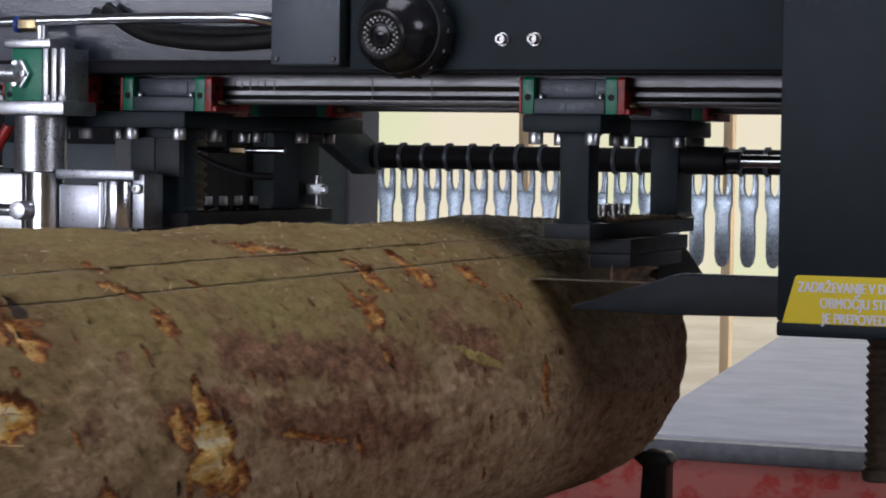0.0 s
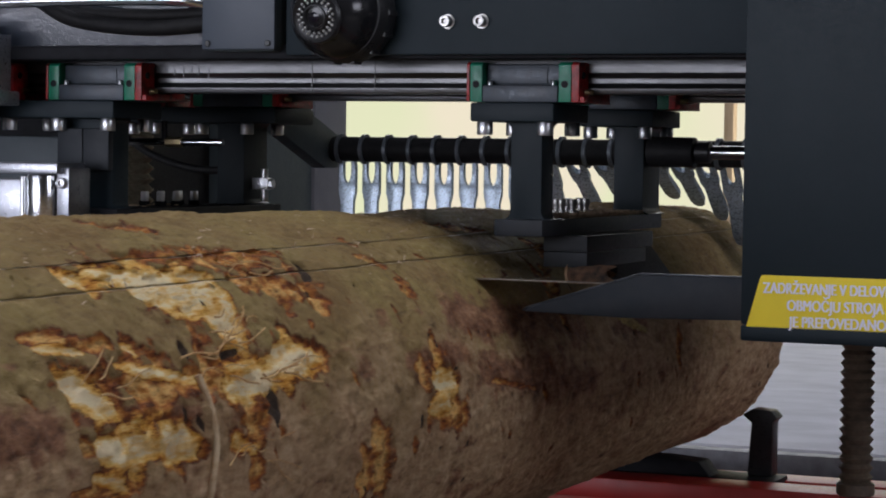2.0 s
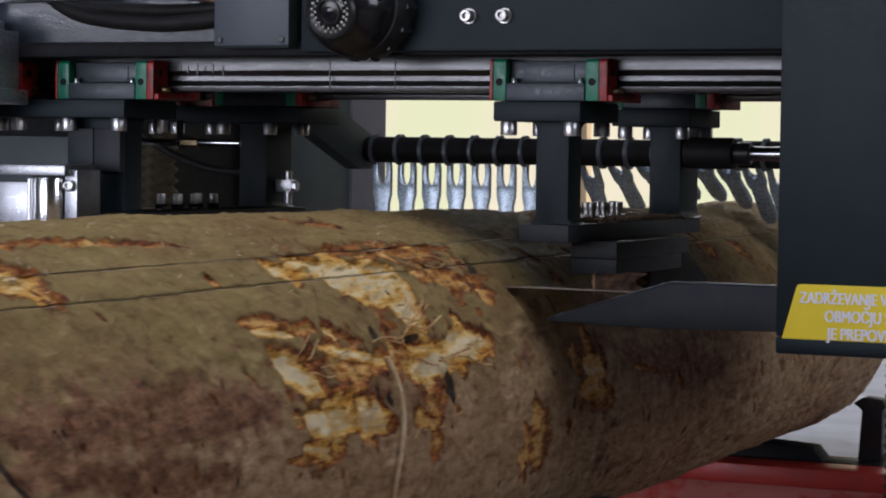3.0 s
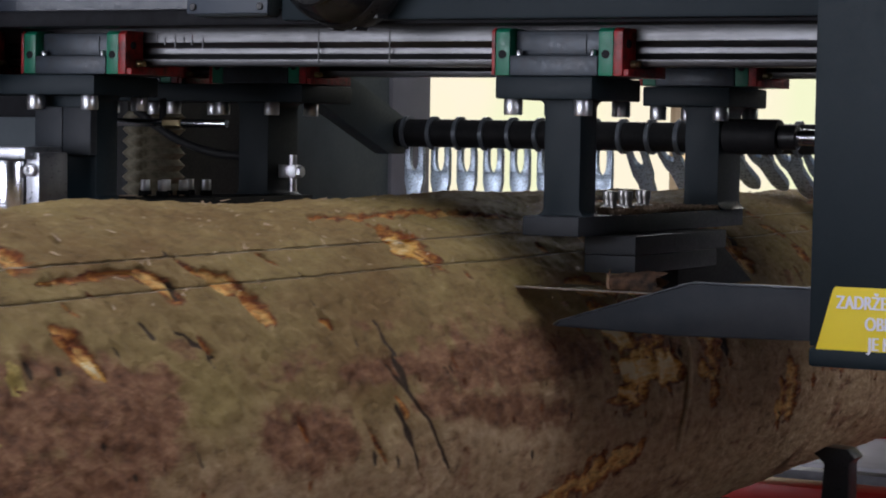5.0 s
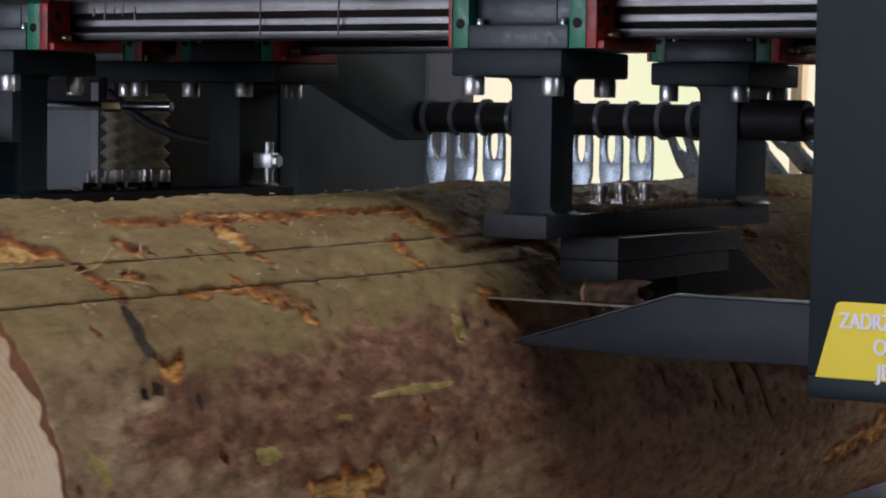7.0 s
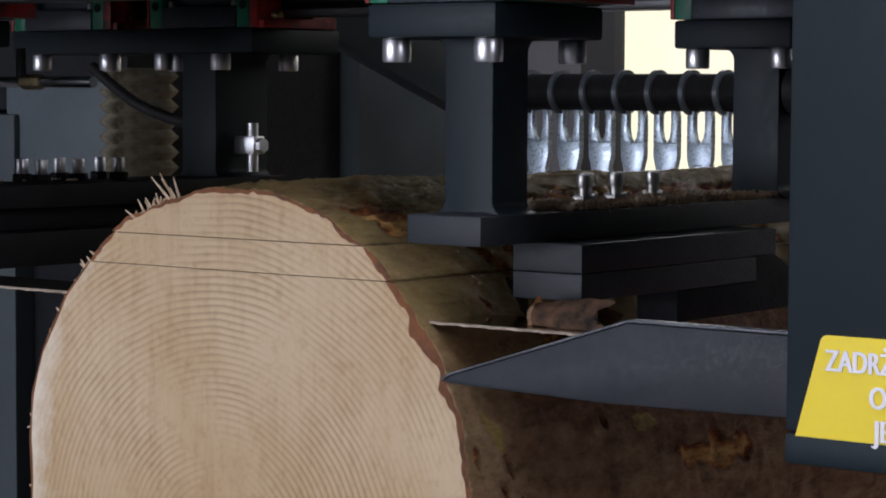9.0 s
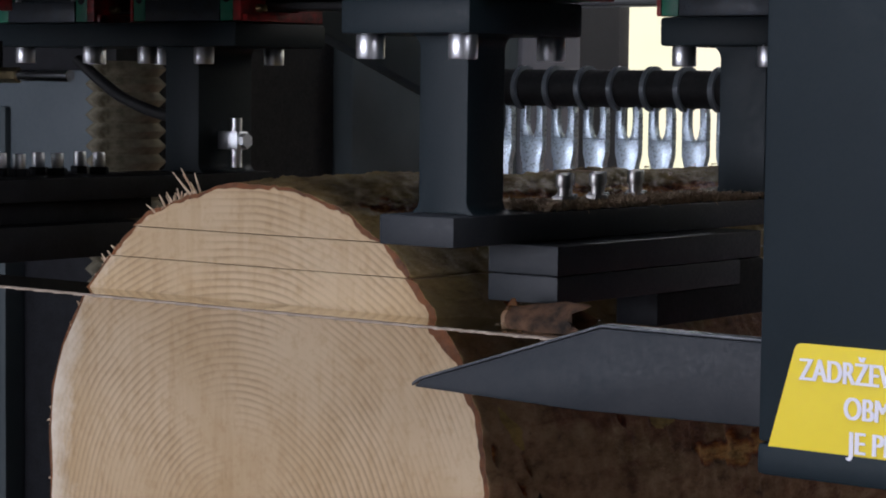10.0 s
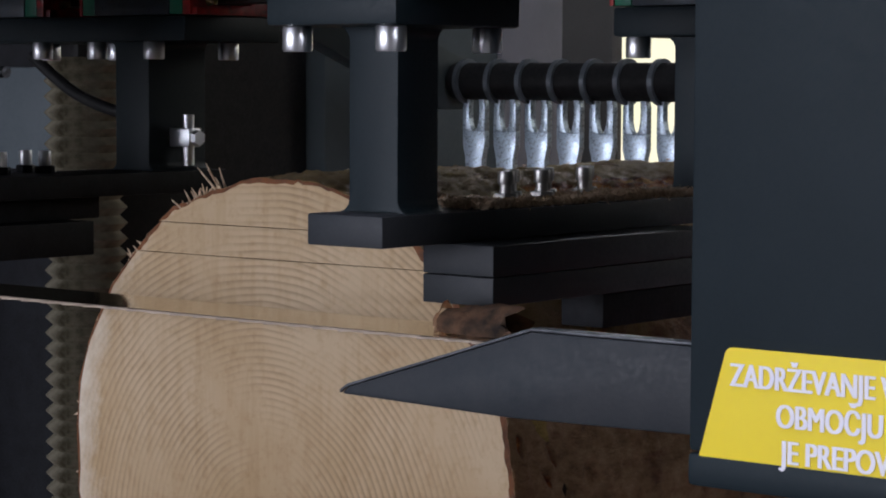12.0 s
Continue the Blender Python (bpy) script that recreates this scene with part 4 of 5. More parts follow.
for i in range(70):
    fold = new("fold", FOLD_ME)
    fold.parent = spindle
    fold.location = Vector((-0.89, 0.63, 0.02 + i * 0.0175)) - spindle.location
spin2 = thing("lifting_spindle", (0.43, 0.2, 0.79), "dusty brown threaded spindle below the cover", "spindle")
prof = [(0.013, 0)]
for i in range(17):
    prof += [(0.0175, 0.006 + i * 0.012), (0.0135, 0.011 + i * 0.012)]
part("thread", lathe(bmesh.new(), [(r * 1.25, h) for r, h in prof], (0.432, 0.2, 0.797), (0, 0, 1), 24), RUSTSCREW, spin2)
part("end_collar", lathe(bmesh.new(), [(0.020, 0), (0.024, 0.003), (0.024, 0.016), (0.018, 0.02)], (0.432, 0.2, 0.790), (0, 0, 1), 24), RUSTSCREW, spin2)

# ---- swinging finger curtain behind the guides ----
SY, SZ = 1.10, 1.2205
curtain = thing("finger_curtain", (-0.1, SY, SZ), "row of blue-grey steel fingers swinging on a black shaft", "kickback guard")
part("shaft", R((-0.735, SY, SZ), (0.60, SY, SZ), 0.0225, seg=32), RUBBER, curtain, "black sleeved shaft")
arm = part("swing_arm", prism(bmesh.new(), [(0.74, 1.36), (0.74, 1.30), (1.07, 1.186), (1.12, 1.186), (1.135, 1.21), (1.12, 1.246), (0.95, 1.305), (0.86, 1.36)], "x", -0.765, -0.737, 0.003), DARKPANEL, curtain)


part("hinge_bracket", B(-0.772, -0.73, 0.5605, 0.80, 1.345, 1.41, bev=0.003), STEEL_DARK, curtain)


def finger_mesh():
    """A flat finger: two bars round a slot at the shaft, a shoulder, a waist and a rounded tip."""
    bm = bmesh.new()
    for s in (1, -1):
        prism(bm, [(s * 0.0074, -0.0205), (s * 0.0150, -0.0205), (s * 0.0166, -0.030), (s * 0.0168, -0.0605), (s * 0.0020, -0.0605), (s * 0.0058, -0.055), (s * 0.0078, -0.045), (s * 0.0080, -0.032)], "y", -0.005, 0.005, 0.0006)
    half = [(0.0168, -0.0606), (0.0166, -0.078), (0.0128, -0.093), (0.0124, -0.112), (0.0134, -0.138), (0.0130, -0.168), (0.0100, -0.181), (0.0040, -0.188)]
    prism(bm, [(-x, z) for x, z in half] + half[::-1], "y", -0.005, 0.005, 0.0008)
    return finish(bm, "finger", FINGER)


def ring_mesh():
    bm = bmesh.new()
    n = 28
    for a, b in ((0.0226, 0.0272),):
        vs = [[bm.verts.new((x, r * math.sin(6.28319 * i / n), r * math.cos(6.28319 * i / n))) for i in range(n)] for x, r in ((-0.0032, a), (-0.0032, b), (0.0032, b), (0.0032, a))]
        for k in range(4):
            p, q = vs[k], vs[(k + 1) % 4]
            for i in range(n):
                bm.faces.new((p[i], p[(i + 1) % n], q[(i + 1) % n], q[i]))
    return finish(bm, "finger_ring", RINGSTEEL)


FINGER_ME, RING_ME = finger_mesh(), ring_mesh()
FINGERS = []
for k in range(28):
    fx = -0.706 + 0.0471 * k
    f = new("finger", FINGER_ME)
    f.parent = curtain
    f.location = (fx + 0.1, 0, 0)
    ring = new("finger_ring", RING_ME)
    ring.parent = f
    ring.location = (-0.0135, 0, 0)
    FINGERS.append((f, fx))

# ---- the log, sawn into boards while it moves ----
Y0, Y1 = -3.378, 0.60


def value_noise(p, seed=0):
    """Smooth noise between -1 and 1 at an array of places."""
    i = np.floor(p).astype(np.int64)
    u = p - i
    u = u * u * (3 - 2 * u)
    out = np.zeros(len(p))
    for dx in (0, 1):
        for dy in (0, 1):
            for dz in (0, 1):
                h = (i[:, 0] + dx) * 374761393 + (i[:, 1] + dy) * 668265263 + (i[:, 2] + dz) * 2147483647 + seed * 974711
                h = (h ^ (h >> 13)) * 1274126177
                h = ((h ^ (h >> 16)) & 0xFFFF) / 32767.5 - 1
                w = (u[:, 0] if dx else 1 - u[:, 0]) * (u[:, 1] if dy else 1 - u[:, 1]) * (u[:, 2] if dz else 1 - u[:, 2])
                out += h * w
    return out


def fbm(p, octaves=4, seed=0):
    return sum(value_noise(p * 2.03 ** k, seed + k) * 0.55 ** k for k in range(octaves))


def log_radius(y):
    return 0.2235 - 0.0095 * np.clip((y + 2.2) / 2.7, 0, 1)


# many small nicks and pits, scattered over the bark
_rng = random.Random(21)
NICKS, PITS = [], []
for _ in range(120):
    y, a, l = _rng.uniform(Y0, Y1), _rng.uniform(-0.10, 0.30), _rng.uniform(0.004, 0.022)
    NICKS.append((y, a, y + l * _rng.uniform(0.0, 0.9), a - l, _rng.uniform(0.0025, 0.006)))
for _ in range(150):
    y, a, l = _rng.uniform(Y0, Y1), _rng.uniform(-0.12, 0.32), _rng.uniform(0.001, 0.014)
    PITS.append((y, a, y + l * _rng.uniform(-0.2, 0.5), a - l, _rng.uniform(0.0018, 0.0036)))

# scars: start and end along the log and round its girth (metres), half width
PALE = [(-1.022, 0.033, -0.958, 0.026, 0.0131), (-1.031, 0.009, -0.973, 0.008, 0.0119), (-1.377, 0.097, -1.333, 0.086, 0.0146), (-1.672, 0.205, -1.432, 0.189, 0.0143),
        (-1.57, 0.178, -1.434, 0.158, 0.0171), (-1.483, 0.142, -1.453, 0.119, 0.021), (-1.502, 0.07, -1.303, 0.085, 0.0131), (-1.777, 0.098, -1.728, 0.068, 0.0148),
        (-1.689, 0.106, -1.556, 0.081, 0.006), (-1.753, 0.035, -1.583, 0.021, 0.013), (-1.763, 0.014, -1.71, -0.004, 0.0054), (-1.508, 0.02, -1.466, 0.003, 0.008),
        (-1.801, 0.132, -1.731, 0.124, 0.0045), (-2.11, 0.218, -2.1, 0.192, 0.0143), (-2.734, 0.123, -2.718, 0.109, 0.0048), (-2.727, 0.123, -2.722, 0.114, 0.0049),
        (-1.658, 0.126, -1.644, 0.115, 0.0059)]
ORANGE = [(-1.245, 0.197, -1.235, 0.143, 0.019), (-1.286, 0.196, -1.3, 0.16, 0.0129), (-1.004, 0.084, -1.007, 0.059, 0.0119), (-1.046, 0.049, -0.948, -0.011, 0.0299),
          (-1.053, 0.205, -1.003, 0.186, 0.0092), (-1.003, 0.163, -0.999, 0.131, 0.0103), (-1.55, 0.225, -1.269, 0.207, 0.0133), (-1.394, 0.185, -1.277, 0.162, 0.0186),
          (-1.81, 0.144, -1.681, 0.127, 0.0091), (-1.531, 0.111, -1.548, 0.074, 0.0145), (-1.48, 0.044, -1.466, -0.009, 0.0239), (-1.777, 0.098, -1.518, 0.078, 0.0137),
          (-1.774, 0.042, -1.57, 0.017, 0.0165), (-1.195, -0.007, -1.135, -0.084, 0.0201), (-2.104, 0.226, -2.092, 0.188, 0.0208), (-1.809, 0.005, -1.74, -0.003, 0.004),
          (-1.522, 0.072, -1.288, 0.084, 0.019), (-1.568, 0.17, -1.434, 0.135, 0.0255)]
TORN = [(-2.735, 0.235, -2.729, 0.209, 0.0154), (-2.582, 0.2, -2.568, 0.174, 0.0134), (-2.489, 0.192, -2.477, 0.173, 0.0106), (-2.465, 0.167, -2.445, 0.14, 0.0082),
        (-2.123, 0.219, -2.079, 0.188, 0.0169), (-2.753, 0.145, -2.737, 0.124, 0.0074), (-2.832, 0.117, -2.824, 0.109, 0.0064), (-2.733, 0.251, -2.737, 0.219, 0.015),
        (-2.749, 0.152, -2.725, 0.126, 0.0079), (-2.493, 0.192, -2.458, 0.174, 0.0108), (-2.463, 0.17, -2.436, 0.14, 0.0101), (-2.588, 0.195, -2.562, 0.176, 0.0125),
        (-3.036, 0.255, -3.033, 0.21, 0.0144), (-3.017, 0.018, -2.998, 0.01, 0.0079), (-3.182, 0.245, -3.183, 0.229, 0.0145), (-3.27, 0.228, -3.247, 0.181, 0.0094),
        (-3.099, 0.012, -3.0, 0.005, 0.0098), (-3.334, 0.253, -3.263, 0.235, 0.0209), (-3.397, 0.184, -3.397, 0.167, 0.012)]
REDDISH = [(-1.04, 0.244, -1.015, 0.225, 0.0074), (-0.479, 0.21, -0.455, 0.164, 0.0236), (-0.341, 0.215, -0.319, 0.171, 0.0246), (-0.188, 0.186, -0.175, 0.165, 0.0171),
           (-0.565, 0.161, -0.541, 0.122, 0.0214), (-0.566, 0.093, -0.55, 0.068, 0.0081), (-0.068, 0.04, -0.06, -0.024, 0.0108), (-0.838, 0.02, -0.691, -0.003, 0.0043),
           (-0.728, 0.268, -0.564, 0.249, 0.0083), (-2.053, 0.273, -1.766, 0.257, 0.0075), (-1.491, 0.303, -1.408, 0.276, 0.0195), (-1.24, 0.16, -1.216, 0.145, 0.0106),
           (-1.454, 0.235, -1.247, 0.219, 0.0091), (-1.807, 0.2, -1.802, 0.187, 0.0063), (-2.735, 0.197, -2.602, 0.2, 0.0039), (-2.355, 0.135, -2.339, 0.124, 0.0033),
           (-2.212, 0.263, -1.897, 0.272, 0.0067), (-2.344, 0.033, -2.31, -0.006, 0.0044)]
REDDISH_FAR = [(-2.938, 0.277, -2.729, 0.267, 0.0074), (-2.834, 0.217, -2.817, 0.176, 0.0063), (-2.696, 0.199, -2.589, 0.202, 0.0049), (-3.049, 0.173, -3.021, 0.154, 0.0086),
               (-3.15, 0.274, -3.049, 0.268, 0.0075), (-3.053, 0.293, -2.77, 0.27, 0.0088), (-2.749, 0.259, -2.74, 0.217, 0.012), (-2.821, 0.221, -2.826, 0.202, 0.0043),
               (-3.178, 0.179, -3.144, 0.174, 0.0045), (-3.098, 0.19, -3.083, 0.166, 0.0061), (-3.049, 0.171, -3.032, 0.14, 0.0085), (-3.226, 0.2, -3.204, 0.199, 0.0042),
               (-3.237, 0.114, -3.218, 0.128, 0.004), (-3.167, 0.274, -2.878, 0.269, 0.0072), (-3.175, 0.179, -3.033, 0.176, 0.0031), (-3.087, 0.174, -3.053, 0.156, 0.0068),
               (-2.818, 0.22, -2.835, 0.183, 0.0083), (-3.242, 0.123, -3.237, 0.11, 0.0073)]
DARK = [(-0.92, 0.114, -0.497, 0.064, 0.0177), (-0.869, 0.032, -0.481, -0.009, 0.015), (-0.393, 0.104, -0.237, 0.063, 0.0204), (-1.084, 0.063, -0.91, 0.059, 0.008),
        (-2.243, 0.077, -1.824, 0.056, 0.0172), (-2.241, 0.042, -1.899, -0.002, 0.01), (-1.776, 0.064, -1.573, 0.052, 0.0051), (-2.364, 0.081, -2.121, 0.072, 0.0081),
        (-2.098, 0.07, -1.898, 0.064, 0.0151), (-2.867, 0.076, -2.66, 0.057, 0.0174), (-2.531, 0.034, -2.377, 0.017, 0.013), (-3.031, 0.114, -2.642, 0.095, 0.0133),
        (-3.115, 0.074, -2.743, 0.043, 0.0183), (-2.516, 0.037, -2.39, 0.03, 0.016), (-3.238, 0.096, -2.642, 0.08, 0.0121), (-3.193, 0.075, -2.718, 0.03, 0.0112),
        (-3.258, 0.063, -3.201, 0.054, 0.0084), (-3.287, 0.075, -2.719, 0.032, 0.0172)]
CRACKS = [(-1.224, 0.199, -1.213, 0.182, 0.0083), (-1.563, 0.119, -1.561, 0.105, 0.0071), (-1.415, 0.057, -1.418, 0.025, 0.006), (-1.498, 0.102, -1.461, 0.104, 0.003),
          (-1.576, 0.046, -1.567, 0.034, 0.0046), (-2.268, 0.126, -2.254, 0.09, 0.0041), (-2.261, 0.088, -2.247, 0.049, 0.0041), (-2.279, 0.042, -2.25, -0.018, 0.0036),
          (-2.599, 0.14, -2.557, 0.113, 0.0025), (-2.335, 0.007, -2.332, -0.003, 0.0048), (-2.28, 0.086, -2.181, -0.032, 0.0025), (-3.247, 0.17, -3.246, 0.124, 0.0025),
          (-3.26, 0.108, -3.258, 0.103, 0.0035), (-3.249, 0.172, -3.253, 0.133, 0.0039), (-3.274, 0.105, -3.271, 0.102, 0.0035), (-3.218, 0.098, -3.218, 0.086, 0.0025),
          (-2.803, 0.13, -2.807, 0.12, 0.0028), (-2.805, 0.126, -2.804, 0.116, 0.0031)]
LICHEN = [(-0.371, 0.078, -0.228, 0.044, 0.0057), (-2.995, 0.074, -2.866, 0.072, 0.0025), (-3.051, 0.062, -3.032, 0.06, 0.0025), (-3.164, 0.046, -3.137, 0.044, 0.005),
          (-2.834, 0.117, -2.826, 0.108, 0.0058), (-3.352, 0.072, -3.334, 0.044, 0.0047), (-2.827, 0.127, -2.818, 0.111, 0.0062)]
UNDERCUT = [(-1.943, -0.103, -1.690, -0.065, 0.017), (-1.223, -0.021, -1.200, -0.075, 0.014)]


def scar_field(rows, y, a, warp):
    """How deep a place lies in a scar: 0 far outside, 0.375 on its edge, 1 at its middle."""
    out = np.zeros(len(y))
    for y0, a0, y1, a1, w in rows:
        d = np.array((y1 - y0, a1 - a0))
        near = np.nonzero((y > min(y0, y1) - 3 * w) & (y < max(y0, y1) + 3 * w) & (a > min(a0, a1) - 3 * w) & (a < max(a0, a1) + 3 * w))[0]
        if len(near):
            yy, aa = y[near], a[near]
            u = np.clip(((yy - y0) * d[0] + (aa - a0) * d[1]) / (d @ d + 1e-9), 0, 1)
            taper = 1 - 0.45 * np.abs(2 * u - 1) ** 2
            r = np.hypot(yy - y0 - u * d[0], aa - a0 - u * d[1]) / (w * 1.32 * taper) + warp[near] * (0.3 + 0.7 * min(w / 0.015, 1))
            out[near] = np.maximum(out[near], np.clip(1 - r * 0.625, 0, 1))
    return out


def log_piece(name, lo, hi, label, parent, right, left, bark, wood):
    """A piece of the log between two heights: rough bark round the sides, flat sawn faces, sawn ends."""
    ys = np.linspace(Y0, Y1, 1250)
    rad = log_radius(ys)
    cz = 0.702 + rad
    t_hi = np.arcsin(np.clip((hi - cz) / rad, -1, 1)) if hi is not None else None
    t_lo = np.arcsin(np.clip((lo - cz) / rad, -1, 1)) if lo is not None else None
    rows = []
    for a, b, n in right:
        rows += [("r", u) for u in np.linspace(a, b, n, endpoint=False)]
    for a, b, n in left:
        rows += [("l", u) for u in np.linspace(a, b, n)]
    theta = np.zeros((len(ys), len(rows)))
    for j, (side, u) in enumerate(rows):
        if hi is None:
            theta[:, j] = t_lo + (np.pi - 2 * t_lo) * u
        elif lo is None:
            theta[:, j] = t_hi - (np.pi + 2 * t_hi) * u
        else:
            th = t_lo + (t_hi - t_lo) * (u if side == "r" else u)
            theta[:, j] = th if side == "r" else np.pi - th
    Y = np.repeat(ys, len(rows))
    TH = theta.ravel()
    RAD, CZ = np.repeat(rad, len(rows)), np.repeat(cz, len(rows))
    cx = -0.1705 + 0.026 * np.clip((-2.3 - Y) / 0.9, 0, 1)
    A = np.where(TH > -4, TH, TH + 6.28319) * 0.2207
    p = np.stack([Y, np.cos(TH) * 0.22, np.sin(TH) * 0.22], 1)
    warp = 0.75 * fbm(p * 55, 4, 3) + 0.35 * fbm(p * 16, 2, 9)
    pale = scar_field([(a, b, c, d, w * (1.4 if w > 0.012 else 1.1)) for a, b, c, d, w in PALE], Y, A, warp * 0.6)
    orange = np.maximum(scar_field(ORANGE, Y, A, warp), np.maximum(0.85 * scar_field(REDDISH, Y, A, warp), np.maximum(scar_field(TORN + UNDERCUT, Y, A, warp), np.maximum(0.85 * scar_field(REDDISH_FAR, Y, A, warp), 0.7 * scar_field(NICKS, Y, A, warp)))))
    rim = scar_field([(a, b, c, d, w * 1.15 + 0.009) for a, b, c, d, w in PALE if w > 0.005], Y, A, warp)
    orange = np.maximum(orange, rim)
    dark = scar_field([(a, b, c, d, w * 1.45) for a, b, c, d, w in DARK], Y, A, warp * 0.7)
    stray = fbm(np.stack([Y * 1.0, p[:, 1] * 2.2, p[:, 2] * 2.2], 1) * 20, 4, 31)
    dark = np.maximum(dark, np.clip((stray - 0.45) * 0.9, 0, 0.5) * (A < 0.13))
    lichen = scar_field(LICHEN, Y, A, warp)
    # girth mask of the lower bark with the lightened colour
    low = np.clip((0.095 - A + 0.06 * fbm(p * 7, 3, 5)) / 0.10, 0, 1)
    crack = np.maximum(scar_field(CRACKS, Y, A, warp), 0.85 * scar_field(PITS, Y, A, warp))
    sink = np.clip((np.maximum(pale, orange * 0.9) - 0.30) * 4, 0, 1)
    bump = 0.0042 * fbm(p * np.array((4.0, 9, 9)), 3, 1) + 0.0016 * fbm(p * np.array((22.0, 40, 40)), 3, 7) + 0.0021 * fbm(p * 120, 2, 12)
    r = RAD + bump - 0.0042 * sink * (0.9 + 0.9 * fbm(p * np.array((26.0, 85, 85)), 3, 41)) - 0.006 * crack + 0.0012 * np.clip(lichen * 3 - 1, 0, 1)
    fade = np.clip((Y1 - Y) / 0.03, 0, 1)
    r -= 0.006 * (1 - fade)
    X, Z = cx + r * np.cos(TH), CZ + r * np.sin(TH)
    col = np.tile(np.arange(len(rows)), len(ys))
    if hi is not None:
        Z = np.minimum(Z, hi)
    if lo is not None:
        Z = np.maximum(Z, lo)
    # the sawn edges lie exactly in the planes of the cuts
    ends = {0: 1, len(rows) - 1: -1} if hi is None or lo is None else {q: (1 if rows[q][0] == "r" else -1) for q in range(len(rows))}
    for q, side in ends.items():
        pick = col == q
        if hi is None or lo is None:
            level = np.full(pick.sum(), lo if hi is None else hi)
        else:
            level = lo + (hi - lo) * (rows[q][1] if side > 0 else rows[q][1]) * np.ones(pick.sum())
        Z[pick] = level
        X[pick] = cx[pick] + side * np.sqrt(np.maximum(r[pick] ** 2 - (level - CZ[pick]) ** 2, 1e-6))
    n, k = len(ys), len(rows)
    me = bpy.data.meshes.new(name)
    i, j = np.meshgrid(np.arange(n - 1), np.arange(k), indexing="ij")
    j2 = (j + 1) % k
    quads = np.stack([i * k + j, (i + 1) * k + j, (i + 1) * k + j2, i * k + j2], -1).reshape(-1, 4)
    # a ring of bark round each sawn end, then the wood inside it
    verts, faces = np.stack([X, Y, Z], 1), quads.tolist()
    for base in (0, (n - 1) * k):
        ring = verts[base:base + k].copy()
        turn = np.arctan2(ring[:, 2] - CZ[base], ring[:, 0] - cx[base])
        thick = 0.0026 + 0.0018 * fbm(ring * 60, 3, 17) + 0.0055 * np.exp(-((turn - 0.55) / 0.35) ** 2) * (1 + 0.8 * fbm(ring * 45, 3, 23))
        thick = np.maximum(thick, 0.0008)
        d = np.hypot(ring[:, 0] - cx[base], ring[:, 2] - CZ[base])
        inner = ring.copy()
        inner[:, 0] = cx[base] + (ring[:, 0] - cx[base]) * (1 - thick / d)
        inner[:, 2] = CZ[base] + (ring[:, 2] - CZ[base]) * (1 - thick / d)
        if hi is not None:
            inner[ring[:, 2] > hi - 0.0004, 2] = hi
            inner[:, 2] = np.minimum(inner[:, 2], hi)
        if lo is not None:
            inner[ring[:, 2] < lo + 0.0004, 2] = lo
            inner[:, 2] = np.maximum(inner[:, 2], lo)
        inner[:, 1] += 0.0004 if base else -0.0004
        start = len(verts)
        verts = np.concatenate([verts, inner])
        faces += [[base + q, base + (q + 1) % k, start + (q + 1) % k, start + q] for q in range(k)] + [list(range(start, start + k))]
    me.from_pydata(verts, [], faces)
    me.materials.append(bark), me.materials.append(wood), me.materials.append(INNER_BARK)
    flat = np.zeros(len(me.polygons), dtype=np.int32)
    flat[n * k - k:] = 2
    flat[[n * k - k + k, -1]] = 1
    closing = np.zeros(k, dtype=bool)
    closing[-1] = True
    if hi is not None and lo is not None:
        closing[[idx for idx in range(k - 1) if rows[idx][0] != rows[idx + 1][0]]] = True
    flat[:n * k - k] = np.tile(closing, n - 1)
    me.polygons.foreach_set("material_index", flat)
    me.polygons.foreach_set("use_smooth", (flat == 0))
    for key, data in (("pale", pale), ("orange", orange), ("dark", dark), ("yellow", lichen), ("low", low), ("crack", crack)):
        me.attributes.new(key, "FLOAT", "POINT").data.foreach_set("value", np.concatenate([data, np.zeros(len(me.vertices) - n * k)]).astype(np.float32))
    me.update()
    ob = new(name, me)
    ob.parent = parent
    return tagged(ob, label)


INNER_BARK = material("red_inner_bark", (0.20, 0.075, 0.028), 0.8, 0, (0.09, 0.04, 0.02), 70, 0.6, 200)
BARK, ENDGRAIN = bark_material(), endgrain_material(-0.158, 0.868)
log = thing("log", (0, 0, 0), "barked spruce log with torn scars, partly sawn into boards", "log")
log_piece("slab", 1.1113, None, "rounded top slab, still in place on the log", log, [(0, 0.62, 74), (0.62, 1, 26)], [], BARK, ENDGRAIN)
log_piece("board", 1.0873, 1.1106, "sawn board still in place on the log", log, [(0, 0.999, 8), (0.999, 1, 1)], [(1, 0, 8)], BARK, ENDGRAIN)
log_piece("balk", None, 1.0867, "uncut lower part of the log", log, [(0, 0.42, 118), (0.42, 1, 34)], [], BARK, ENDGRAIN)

# fibres torn loose on the upper edge of the sawn end
fib = bmesh.new()
rnd = random.Random(8)
tufts = [(1.90, 10, 0.030), (1.98, 14, 0.016), (2.10, 8, 0.008), (2.32, 16, 0.008), (2.45, 8, 0.006), (2.62, 14, 0.006), (2.85, 10, 0.004), (3.05, 8, 0.005), (3.25, 8, 0.004)]
